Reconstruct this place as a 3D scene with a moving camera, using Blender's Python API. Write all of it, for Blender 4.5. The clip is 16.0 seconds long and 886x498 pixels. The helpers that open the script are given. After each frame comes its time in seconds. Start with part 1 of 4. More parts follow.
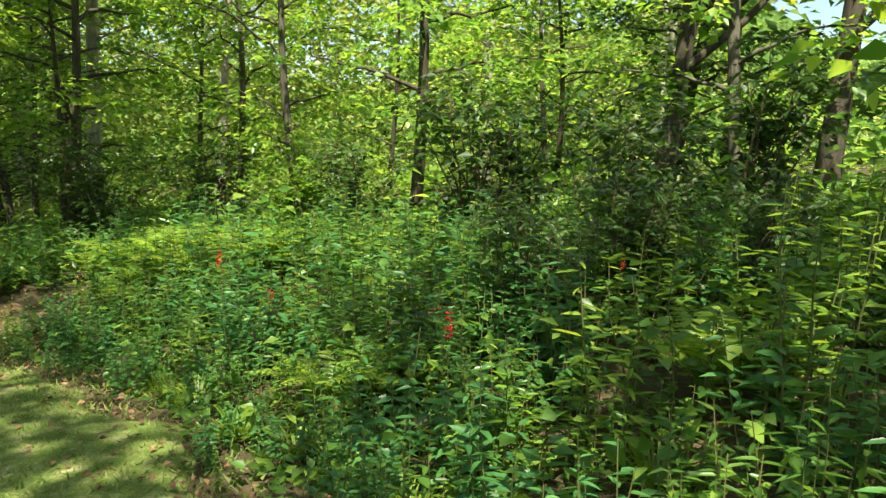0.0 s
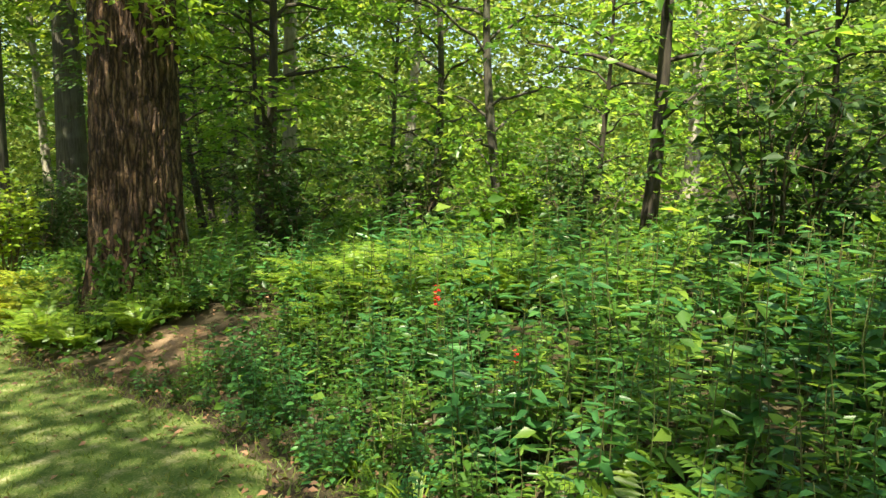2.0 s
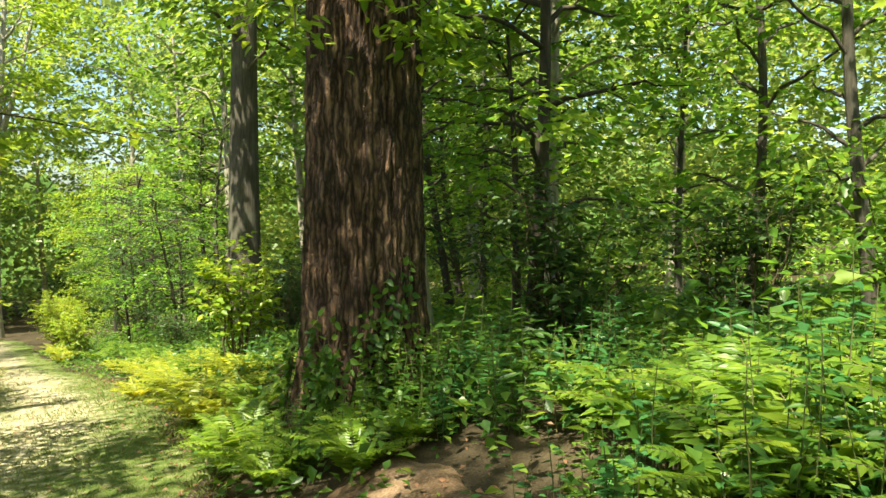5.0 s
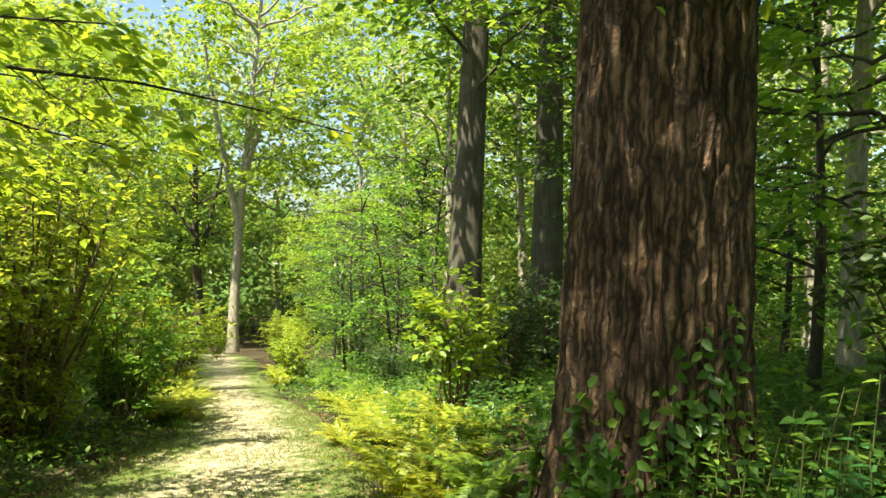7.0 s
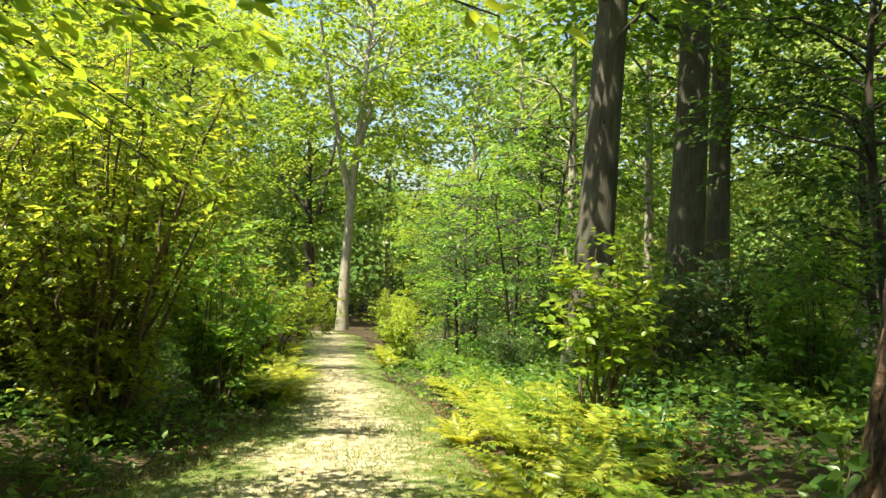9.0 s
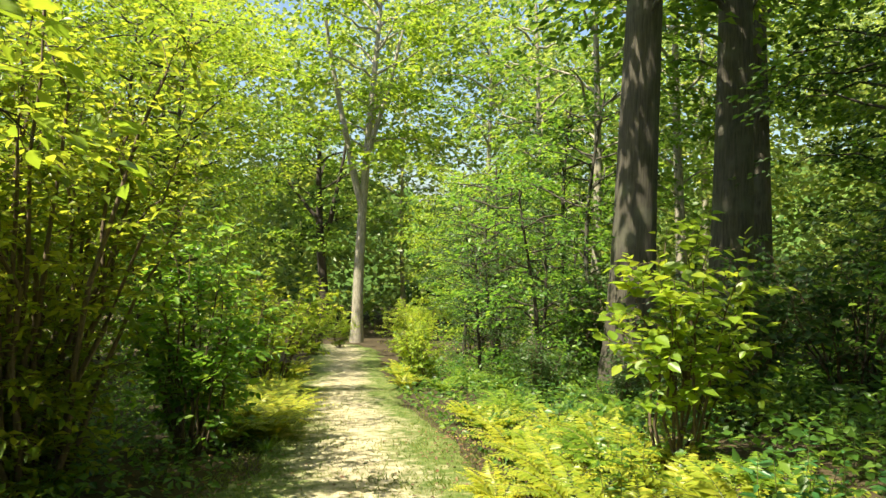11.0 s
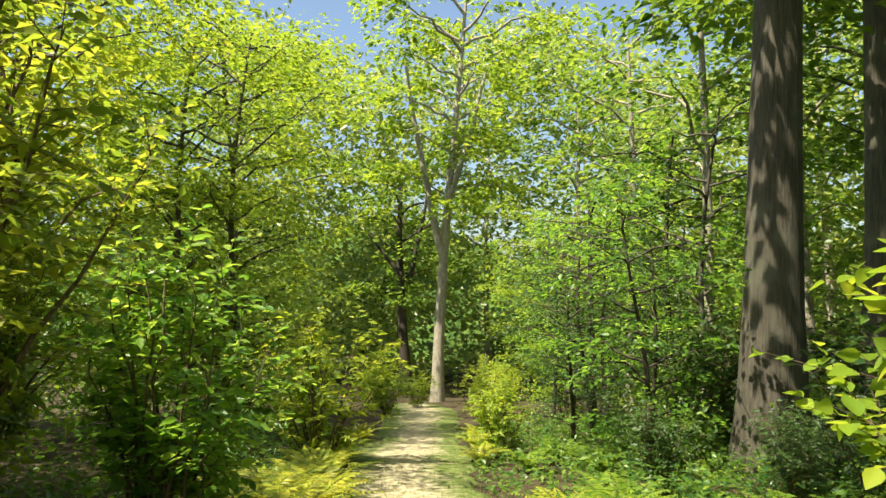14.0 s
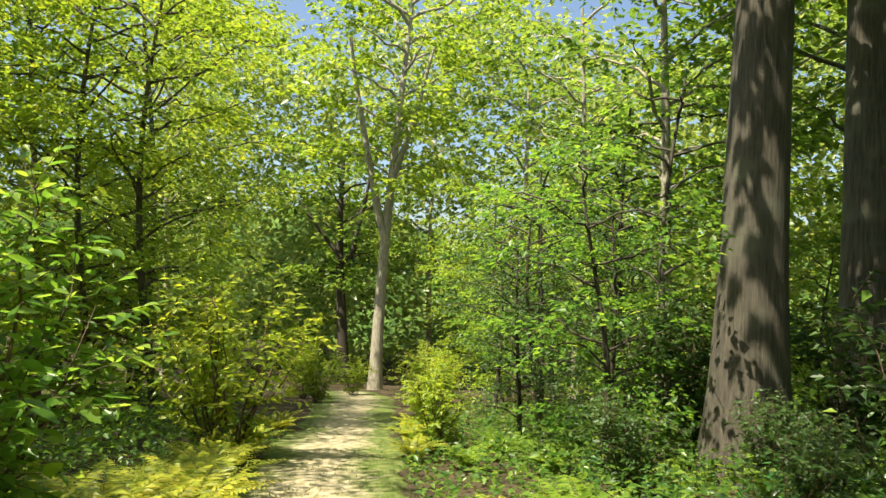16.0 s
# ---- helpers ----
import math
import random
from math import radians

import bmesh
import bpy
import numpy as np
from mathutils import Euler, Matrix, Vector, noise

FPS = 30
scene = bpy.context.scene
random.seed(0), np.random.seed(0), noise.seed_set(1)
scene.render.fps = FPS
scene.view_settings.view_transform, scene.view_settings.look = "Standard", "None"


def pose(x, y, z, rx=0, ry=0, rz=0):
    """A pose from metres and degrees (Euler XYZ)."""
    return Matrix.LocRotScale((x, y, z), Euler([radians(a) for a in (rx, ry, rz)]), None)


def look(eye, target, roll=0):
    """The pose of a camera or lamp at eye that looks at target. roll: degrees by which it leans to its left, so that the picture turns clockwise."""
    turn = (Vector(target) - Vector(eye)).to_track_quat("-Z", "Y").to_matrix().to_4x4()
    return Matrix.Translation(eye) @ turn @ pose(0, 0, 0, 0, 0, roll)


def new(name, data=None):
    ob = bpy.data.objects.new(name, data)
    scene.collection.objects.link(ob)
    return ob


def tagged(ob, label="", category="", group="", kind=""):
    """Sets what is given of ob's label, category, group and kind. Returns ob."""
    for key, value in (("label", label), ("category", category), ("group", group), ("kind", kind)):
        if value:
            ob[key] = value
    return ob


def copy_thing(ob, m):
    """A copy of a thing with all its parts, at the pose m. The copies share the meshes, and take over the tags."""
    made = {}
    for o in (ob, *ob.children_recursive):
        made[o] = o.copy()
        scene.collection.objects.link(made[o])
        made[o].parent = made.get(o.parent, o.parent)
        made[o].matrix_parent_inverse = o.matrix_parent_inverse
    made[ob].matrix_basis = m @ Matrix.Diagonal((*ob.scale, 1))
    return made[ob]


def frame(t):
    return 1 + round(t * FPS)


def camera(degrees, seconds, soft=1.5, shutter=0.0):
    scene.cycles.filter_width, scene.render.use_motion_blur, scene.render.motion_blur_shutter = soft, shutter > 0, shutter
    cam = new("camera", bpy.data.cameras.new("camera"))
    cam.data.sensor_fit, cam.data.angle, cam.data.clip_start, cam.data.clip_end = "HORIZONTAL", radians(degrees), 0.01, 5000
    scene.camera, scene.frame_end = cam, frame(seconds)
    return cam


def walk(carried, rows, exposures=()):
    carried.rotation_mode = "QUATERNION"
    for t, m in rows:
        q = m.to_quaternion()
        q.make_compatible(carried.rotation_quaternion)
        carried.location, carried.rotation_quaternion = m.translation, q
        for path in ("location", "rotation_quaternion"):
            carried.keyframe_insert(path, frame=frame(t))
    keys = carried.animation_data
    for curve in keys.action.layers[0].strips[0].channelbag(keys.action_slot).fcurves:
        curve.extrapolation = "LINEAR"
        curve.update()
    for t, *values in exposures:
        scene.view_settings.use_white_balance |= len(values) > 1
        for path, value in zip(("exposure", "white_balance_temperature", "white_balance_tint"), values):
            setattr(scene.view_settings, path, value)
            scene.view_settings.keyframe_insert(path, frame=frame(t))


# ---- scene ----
cam = camera(59.9, 16.0)
METRES, EYE, TILT, LEAN, TURN = 16.0, 1.45, -8.5, -1.5, 0.0
ROWS = [
    (0.0, 0.0, 0.0, 0.0, 0.0, 0.0, -0.0),
    (0.5, -0.0105, 0.024, 0.0022, 5.22, 0.44, -1.07),
    (1.0, -0.0196, 0.053, 0.0056, 10.89, 1.58, -1.04),
    (1.5, -0.0321, 0.0785, 0.0066, 14.73, 2.09, -0.98),
    (2.0, -0.0454, 0.102, 0.0118, 12.96, 0.22, -1.3),
    (2.5, -0.0579, 0.1334, 0.0113, 13.26, -0.65, -1.54),
    (3.0, -0.0714, 0.1631, 0.0126, 15.76, 0.64, -1.92),
    (3.5, -0.0868, 0.19, 0.0166, 16.66, 0.33, -0.61),
    (4.0, -0.1039, 0.2233, 0.0177, 22.99, 0.91, -0.37),
    (4.5, -0.1271, 0.2521, 0.0177, 27.98, 3.0, -1.79),
    (5.0, -0.1497, 0.2772, 0.0197, 30.69, 5.23, -2.2),
    (7.5, -0.2785, 0.3838, 0.0279, 49.83, 5.93, -7.18),
    (8.0, -0.3043, 0.3985, 0.0243, 52.46, 5.12, -7.63),
    (10.5, -0.4295, 0.4821, 0.0288, 54.72, 4.42, -8.61),
    (11.0, -0.4566, 0.4984, 0.0288, 55.32, 4.91, -6.97),
    (11.5, -0.4815, 0.5134, 0.0282, 54.57, 4.29, -5.17),
    (12.0, -0.5018, 0.529, 0.0284, 52.96, 7.57, -4.95),
    (12.5, -0.5258, 0.5493, 0.0279, 55.19, 10.16, -5.58),
    (13.0, -0.5489, 0.5658, 0.0268, 54.5, 8.43, -5.72),
    (13.5, -0.5737, 0.5852, 0.0241, 55.3, 8.24, -6.07),
    (14.0, -0.6027, 0.6038, 0.0261, 61.8, 8.4, -7.44),
    (14.5, -0.6258, 0.6205, 0.0242, 56.37, 9.11, -7.7),
    (15.0, -0.6491, 0.6378, 0.0217, 57.23, 9.41, -7.61),
    (15.5, -0.6776, 0.6539, 0.0202, 61.6, 8.46, -8.45),
    (16.0, -0.7011, 0.672, 0.0196, 57.5, 8.19, -8.3),
]
walk(cam, [(t, pose(0, 0, EYE, TILT, LEAN, TURN) @ pose(METRES * x, METRES * y, METRES * z, 90 + pitch, roll, yaw)) for t, x, y, z, yaw, pitch, roll in ROWS],
     exposures=[(0.0, 1.65, 6500, 1), (5.0, 1.65, 6500, 1), (8.0, 1.6, 6500, 2), (11.0, 1.42, 6500, 4), (16.0, 1.28, 6500, 7)])

# ---------- light ----------
SUN_DIR = Vector((0.06, -0.80, 1.52)).normalized()      # towards the sun
world = bpy.data.worlds.new("world")
scene.world = world
world.use_nodes = True
wn = world.node_tree.nodes
sky = wn.new("ShaderNodeTexSky")
sky.sky_type, sky.sun_disc = "NISHITA", False
sky.dust_density, sky.ozone_density = 2.0, 0.6
sky.sun_elevation = math.asin(SUN_DIR.z)
sky.sun_rotation = math.atan2(SUN_DIR.x, SUN_DIR.y)
wn["Background"].inputs["Strength"].default_value = 0.085
world.node_tree.links.new(sky.outputs["Color"], wn["Background"].inputs["Color"])
sun = new("sun", bpy.data.lights.new("sun", "SUN"))
sun.data.energy, sun.data.angle, sun.data.color = 5.0, radians(0.55), (1.0, 0.91, 0.70)
sun.matrix_world = look(SUN_DIR * 60, (0, 0, 0))


# ---------- materials ----------
def material(name):
    m = bpy.data.materials.new(name)
    m.use_nodes = True
    return m, m.node_tree.nodes, m.node_tree.links, m.node_tree.nodes["Principled BSDF"]


def ramp(nodes, stops):
    r = nodes.new("ShaderNodeValToRGB")
    e = r.color_ramp.elements
    e[0].position, e[0].color = stops[0][0], (*stops[0][1], 1)
    e[1].position, e[1].color = stops[-1][0], (*stops[-1][1], 1)
    for p, c in stops[1:-1]:
        k = e.new(p)
        k.color = (*c, 1)
    return r


def leaf_material(name, dark, mid, light, glow=0.45, rough=0.36, through_tint=(1.30, 1.14, 0.80)):
    """Foliage: every leaf a shade of its own, with light passing through the blade."""
    m, n, l, b = material(name)
    dark, mid, light = [(1.14 * c[0], c[1], c[2] + 0.055 * c[1]) for c in (dark, mid, light)]
    geo, info = n.new("ShaderNodeNewGeometry"), n.new("ShaderNodeObjectInfo")
    coord, ns = n.new("ShaderNodeTexCoord"), n.new("ShaderNodeTexNoise")
    ns.inputs["Scale"].default_value = 1.3
    l.new(coord.outputs["Object"], ns.inputs["Vector"])
    mix1 = n.new("ShaderNodeMath")
    mix1.operation = "MULTIPLY_ADD"
    mix1.inputs[1].default_value = 0.62
    l.new(geo.outputs["Random Per Island"], mix1.inputs[0])
    mix2 = n.new("ShaderNodeMath")
    mix2.operation = "MULTIPLY_ADD"
    mix2.inputs[1].default_value = 0.3
    l.new(info.outputs["Random"], mix2.inputs[0])
    l.new(ns.outputs["Fac"], mix2.inputs[2])
    sub = n.new("ShaderNodeMath")
    sub.operation = "MULTIPLY_ADD"
    sub.inputs[1].default_value, sub.inputs[2].default_value = 0.9, -0.35
    l.new(mix2.outputs[0], sub.inputs[0])
    l.new(sub.outputs[0], mix1.inputs[2])
    r = ramp(n, [(0.12, dark), (0.56, mid), (1.0, light)])
    l.new(mix1.outputs[0], r.inputs[0])
    l.new(r.outputs[0], b.inputs["Base Color"])
    b.inputs["Roughness"].default_value = rough
    b.inputs["Specular IOR Level"].default_value = 0.5
    tr = n.new("ShaderNodeBsdfTranslucent")
    tint = n.new("ShaderNodeMix")
    tint.data_type, tint.blend_type = "RGBA", "MULTIPLY"
    tint.inputs["Factor"].default_value = 1.0
    tint.inputs["B"].default_value = (*[1.55 * c for c in through_tint], 1)
    l.new(r.outputs[0], tint.inputs["A"])
    l.new(tint.outputs["Result"], tr.inputs["Color"])
    ms = n.new("ShaderNodeMixShader")
    ms.inputs[0].default_value = glow
    l.new(b.outputs[0], ms.inputs[1])
    l.new(tr.outputs[0], ms.inputs[2])
    l.new(ms.outputs[0], n["Material Output"].inputs["Surface"])
    return m


def bark_material(name, dark, light, stretch=0.18, scale=14.0, depth=0.5, moss=None):
    m, n, l, b = material(name)
    coord, mp = n.new("ShaderNodeTexCoord"), n.new("ShaderNodeMapping")
    mp.inputs["Scale"].default_value = (1, 1, stretch)
    l.new(coord.outputs["Object"], mp.inputs["Vector"])
    ns, big = n.new("ShaderNodeTexNoise"), n.new("ShaderNodeTexNoise")
    ns.inputs["Scale"].default_value, ns.inputs["Detail"].default_value = scale, 8
    ns.inputs["Roughness"].default_value = 0.7
    big.inputs["Scale"].default_value, big.inputs["Detail"].default_value = 1.6, 4
    l.new(mp.outputs[0], ns.inputs["Vector"])
    l.new(coord.outputs["Object"], big.inputs["Vector"])
    r = ramp(n, [(0.32, dark), (0.68, light)])
    l.new(ns.outputs["Fac"], r.inputs[0])
    last = r.outputs[0]
    if moss:
        mr = ramp(n, [(0.52, (0, 0, 0)), (0.68, (1, 1, 1))])
        l.new(big.outputs["Fac"], mr.inputs[0])
        mx = n.new("ShaderNodeMix")
        mx.data_type = "RGBA"
        mx.inputs["B"].default_value = (*moss, 1)
        l.new(mr.outputs[0], mx.inputs["Factor"])
        l.new(last, mx.inputs["A"])
        last = mx.outputs["Result"]
    l.new(last, b.inputs["Base Color"])
    b.inputs["Roughness"].default_value = 0.9
    bump = n.new("ShaderNodeBump")
    bump.inputs["Strength"].default_value, bump.inputs["Distance"].default_value = depth, 0.03
    l.new(ns.outputs["Fac"], bump.inputs["Height"])
    l.new(bump.outputs[0], b.inputs["Normal"])
    return m


def plated_bark(name):
    """Long scaly plates parted by dark furrows."""
    m, n, l, b = material(name)
    coord, mp = n.new("ShaderNodeTexCoord"), n.new("ShaderNodeMapping")
    mp.inputs["Scale"].default_value = (1, 1, 0.13)
    l.new(coord.outputs["Object"], mp.inputs["Vector"])
    warp, add = n.new("ShaderNodeTexNoise"), n.new("ShaderNodeVectorMath")
    warp.inputs["Scale"].default_value, warp.inputs["Detail"].default_value = 9.0, 5
    add.operation = "MULTIPLY_ADD"
    add.inputs[1].default_value = (0.07, 0.07, 0.05)
    l.new(coord.outputs["Object"], warp.inputs["Vector"])
    l.new(warp.outputs["Color"], add.inputs[0])
    l.new(mp.outputs[0], add.inputs[2])
    vor, fine, big = n.new("ShaderNodeTexVoronoi"), n.new("ShaderNodeTexNoise"), n.new("ShaderNodeTexNoise")
    vor.feature = "DISTANCE_TO_EDGE"
    vor.inputs["Scale"].default_value = 17.0
    l.new(add.outputs[0], vor.inputs["Vector"])
    fine.inputs["Scale"].default_value, fine.inputs["Detail"].default_value = 45.0, 7
    l.new(add.outputs[0], fine.inputs["Vector"])
    big.inputs["Scale"].default_value, big.inputs["Detail"].default_value = 1.4, 4
    l.new(coord.outputs["Object"], big.inputs["Vector"])
    crack = n.new("ShaderNodeMapRange")
    crack.inputs["From Max"].default_value = 0.42
    l.new(vor.outputs["Distance"], crack.inputs["Value"])
    mul = n.new("ShaderNodeMath")
    mul.operation = "MULTIPLY"
    l.new(crack.outputs[0], mul.inputs[0])
    l.new(fine.outputs["Fac"], mul.inputs[1])
    r = ramp(n, [(0.02, (0.030, 0.017, 0.010)), (0.18, (0.120, 0.068, 0.040)), (0.48, (0.330, 0.215, 0.135))])
    l.new(mul.outputs[0], r.inputs[0])
    tone = ramp(n, [(0.35, (0.62, 0.60, 0.55)), (0.65, (1.0, 0.93, 0.88))])
    l.new(big.outputs["Fac"], tone.inputs[0])
    mx = n.new("ShaderNodeMix")
    mx.data_type, mx.blend_type = "RGBA", "MULTIPLY"
    mx.inputs["Factor"].default_value = 1.0
    l.new(r.outputs[0], mx.inputs["A"])
    l.new(tone.outputs[0], mx.inputs["B"])
    l.new(mx.outputs["Result"], b.inputs["Base Color"])
    b.inputs["Roughness"].default_value = 0.92
    bump = n.new("ShaderNodeBump")
    bump.inputs["Strength"].default_value, bump.inputs["Distance"].default_value = 1.0, 0.05
    l.new(mul.outputs[0], bump.inputs["Height"])
    l.new(bump.outputs[0], b.inputs["Normal"])
    return m


def ground_material(name, stops, scale, rough=0.95, fine=60.0):
    m, n, l, b = material(name)
    coord = n.new("ShaderNodeTexCoord")
    a, f = n.new("ShaderNodeTexNoise"), n.new("ShaderNodeTexNoise")
    a.inputs["Scale"].default_value, a.inputs["Detail"].default_value = scale, 6
    f.inputs["Scale"].default_value, f.inputs["Detail"].default_value = fine, 5
    l.new(coord.outputs["Object"], a.inputs["Vector"])
    l.new(coord.outputs["Object"], f.inputs["Vector"])
    ad = n.new("ShaderNodeMath")
    ad.operation = "MULTIPLY_ADD"
    ad.inputs[1].default_value = 0.5
    l.new(f.outputs["Fac"], ad.inputs[0])
    hf = n.new("ShaderNodeMath")
    hf.operation = "MULTIPLY"
    hf.inputs[1].default_value = 0.5
    l.new(a.outputs["Fac"], hf.inputs[0])
    l.new(hf.outputs[0], ad.inputs[2])
    r = ramp(n, stops)
    l.new(ad.outputs[0], r.inputs[0])
    l.new(r.outputs[0], b.inputs["Base Color"])
    b.inputs["Roughness"].default_value = rough
    b.inputs["Specular IOR Level"].default_value = 0.2
    bump = n.new("ShaderNodeBump")
    bump.inputs["Strength"].default_value, bump.inputs["Distance"].default_value = 0.6, 0.02
    l.new(f.outputs["Fac"], bump.inputs["Height"])
    l.new(bump.outputs[0], b.inputs["Normal"])
    return m


def path_material(name):
    """Mown turf, trodden to dry earth and straw along its middle, with sunlit paleness painted in; u runs across, v
    along.
    """
    m, n, l, b = material(name)
    coord, sep = n.new("ShaderNodeTexCoord"), n.new("ShaderNodeSeparateXYZ")
    l.new(coord.outputs["UV"], sep.inputs[0])

    def noise_of(scale, detail):
        t = n.new("ShaderNodeTexNoise")
        t.inputs["Scale"].default_value, t.inputs["Detail"].default_value = scale, detail
        l.new(coord.outputs["Object"], t.inputs["Vector"])
        return t.outputs["Fac"]

    def calc(op, a, c, d=None):
        t = n.new("ShaderNodeMath")
        t.operation = op
        for k, q in enumerate((a, c, d)):
            if isinstance(q, (int, float)):
                t.inputs[k].default_value = q
            elif q is not None:
                l.new(q, t.inputs[k])
        return t.outputs[0]

    big, mid, fine = noise_of(0.9, 5), noise_of(7.0, 6), noise_of(70.0, 5)
    tone = calc("MULTIPLY_ADD", fine, 0.5, calc("MULTIPLY", mid, 0.5))
    turf = ramp(n, [(0.36, (0.045, 0.078, 0.014)), (0.5, (0.100, 0.135, 0.030)), (0.66, (0.260, 0.235, 0.115))])
    bare = ramp(n, [(0.36, (0.150, 0.125, 0.070)), (0.5, (0.330, 0.280, 0.180)), (0.64, (0.540, 0.470, 0.350))])
    l.new(tone, turf.inputs[0])
    l.new(tone, bare.inputs[0])
    off = calc("ABSOLUTE", calc("SUBTRACT", sep.outputs["X"], 0.5), 0)
    centre = calc("MULTIPLY_ADD", off, -3.0, 1.15)
    # Paler further along: paints the sunlit stretch against the shaded starting lawn.
    along = calc("MINIMUM", calc("MULTIPLY_ADD", sep.outputs["Y"], 9.0, -1.0), 1.0)
    wear_and_sun = calc("MULTIPLY", calc("ADD", centre, calc("MULTIPLY_ADD", big, 1.6, -0.8)), calc("MAXIMUM", along, 0.12))
    wear_and_sun = calc("ADD", wear_and_sun, calc("MULTIPLY_ADD", mid, 1.2, -0.6))
    mask = ramp(n, [(0.15, (0, 0, 0)), (0.85, (1, 1, 1))])
    l.new(wear_and_sun, mask.inputs[0])
    mx = n.new("ShaderNodeMix")
    mx.data_type = "RGBA"
    l.new(mask.outputs[0], mx.inputs["Factor"])
    l.new(turf.outputs[0], mx.inputs["A"])
    l.new(bare.outputs[0], mx.inputs["B"])
    l.new(mx.outputs["Result"], b.inputs["Base Color"])
    b.inputs["Roughness"].default_value = 0.95
    b.inputs["Specular IOR Level"].default_value = 0.2
    bump = n.new("ShaderNodeBump")
    bump.inputs["Strength"].default_value, bump.inputs["Distance"].default_value = 0.7, 0.02
    l.new(tone, bump.inputs["Height"])
    l.new(bump.outputs[0], b.inputs["Normal"])
    return m


LEAF_HERB = leaf_material("leaf_herb", (0.034, 0.092, 0.012), (0.070, 0.170, 0.017), (0.215, 0.340, 0.035))
LEAF_BLUE = leaf_material("leaf_bluish", (0.030, 0.104, 0.028), (0.054, 0.176, 0.040), (0.096, 0.234, 0.048), glow=0.35, rough=0.36)
LEAF_FERN = leaf_material("leaf_fern", (0.075, 0.163, 0.012), (0.144, 0.263, 0.015), (0.237, 0.350, 0.021))
LEAF_GOLD = leaf_material("leaf_yellow_fern", (0.155, 0.250, 0.012), (0.270, 0.350, 0.018), (0.430, 0.460, 0.040))
LEAF_UNDER = leaf_material("leaf_understory", (0.055, 0.145, 0.014), (0.105, 0.245, 0.018), (0.270, 0.420, 0.040), glow=0.55)
# Green lowered so that these plants look shaded where sun still reaches them.
LEAF_SHADED = leaf_material("leaf_shaded", (0.017, 0.048, 0.007), (0.032, 0.085, 0.010), (0.062, 0.125, 0.014), glow=0.3, rough=0.5)
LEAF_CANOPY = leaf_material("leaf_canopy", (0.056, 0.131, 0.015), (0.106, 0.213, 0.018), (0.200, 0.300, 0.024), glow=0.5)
# Distant haze painted in: brighter, bluer greens than the near leaves.
LEAF_FAR_HAZY = leaf_material("leaf_far_hazy", (0.085, 0.165, 0.034), (0.165, 0.265, 0.055), (0.300, 0.380, 0.100), glow=0.5)
# Bright yellow-green with the look of sunlight put into the colour.
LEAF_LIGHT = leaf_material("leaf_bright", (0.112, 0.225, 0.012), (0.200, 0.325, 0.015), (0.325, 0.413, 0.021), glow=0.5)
LEAF_SHRUB = leaf_material("leaf_shrub", (0.062, 0.125, 0.011), (0.119, 0.206, 0.013), (0.260, 0.330, 0.020), glow=0.6)
LEAF_GRASS = leaf_material("grass_blade", (0.070, 0.130, 0.020), (0.120, 0.190, 0.028), (0.240, 0.270, 0.070), glow=0.3, rough=0.6)
LITTER = leaf_material("dead_leaf", (0.060, 0.035, 0.018), (0.170, 0.095, 0.045), (0.340, 0.210, 0.110), glow=0.1, rough=0.7, through_tint=(1, .8, .5))
PETAL_RED = leaf_material("petal_red", (0.42, 0.010, 0.015), (0.60, 0.015, 0.020), (0.75, 0.040, 0.030), glow=0.3, through_tint=(1, .3, .3))
BARK_BIG = plated_bark("bark_rugged")
BARK_GREY = bark_material("bark_grey", (0.030, 0.026, 0.020), (0.135, 0.115, 0.090), 0.08, 26.0, 0.9, moss=(0.12, 0.115, 0.085))
BARK_PALE = bark_material("bark_pale", (0.150, 0.130, 0.100), (0.460, 0.410, 0.330), 0.25, 12.0, 0.4)
BARK_DARK = bark_material("bark_dark", (0.016, 0.013, 0.010), (0.080, 0.062, 0.045), 0.2, 20.0, 0.6)
STEM_GREEN = leaf_material("stem_green", (0.060, 0.090, 0.030), (0.100, 0.130, 0.040), (0.170, 0.160, 0.060), glow=0.1)
TWIG = bark_material("twig", (0.050, 0.035, 0.022), (0.190, 0.135, 0.085), 0.3, 40.0, 0.3)
SOIL = ground_material("woodland_soil", [(0.30, (0.018, 0.014, 0.009)), (0.5, (0.060, 0.045, 0.026)), (0.72, (0.130, 0.095, 0.055))], 1.2)
TURF = path_material("mown_turf")
FAR_LEAF = ground_material("far_foliage", [(0.34, (0.020, 0.045, 0.010)), (0.5, (0.060, 0.115, 0.022)), (0.66, (0.150, 0.220, 0.045))], 0.35, fine=1.6)
DIRT = ground_material("bare_dirt", [(0.34, (0.060, 0.036, 0.020)), (0.5, (0.140, 0.088, 0.052)), (0.68, (0.290, 0.200, 0.130))], 2.5)


# ---------- plan ----------
RIGHT = [(3.5, -9), (1.6, -3.5), (0.5, 0.6), (-0.87, 3.3), (-2.0, 5.0), (-3.4, 6.3), (-5.9, 7.75), (-8.4, 9.5), (-10.6, 11.1), (-14.4, 13.3), (-19.4, 15.4), (-27, 19.4), (-33, 22.9), (-41, 26.9), (-47.5, 29.2)]
LEFT = [(-3.2, -10), (-4.0, -3), (-5.2, 1.6), (-8.0, 4.6), (-11.4, 7.6), (-14.2, 10.2), (-19, 12.75), (-28.0, 17.4), (-35.5, 20.9), (-43, 24.6), (-48.8, 27.2)]
RA, LA = np.array(RIGHT, float), np.array(LEFT, float)


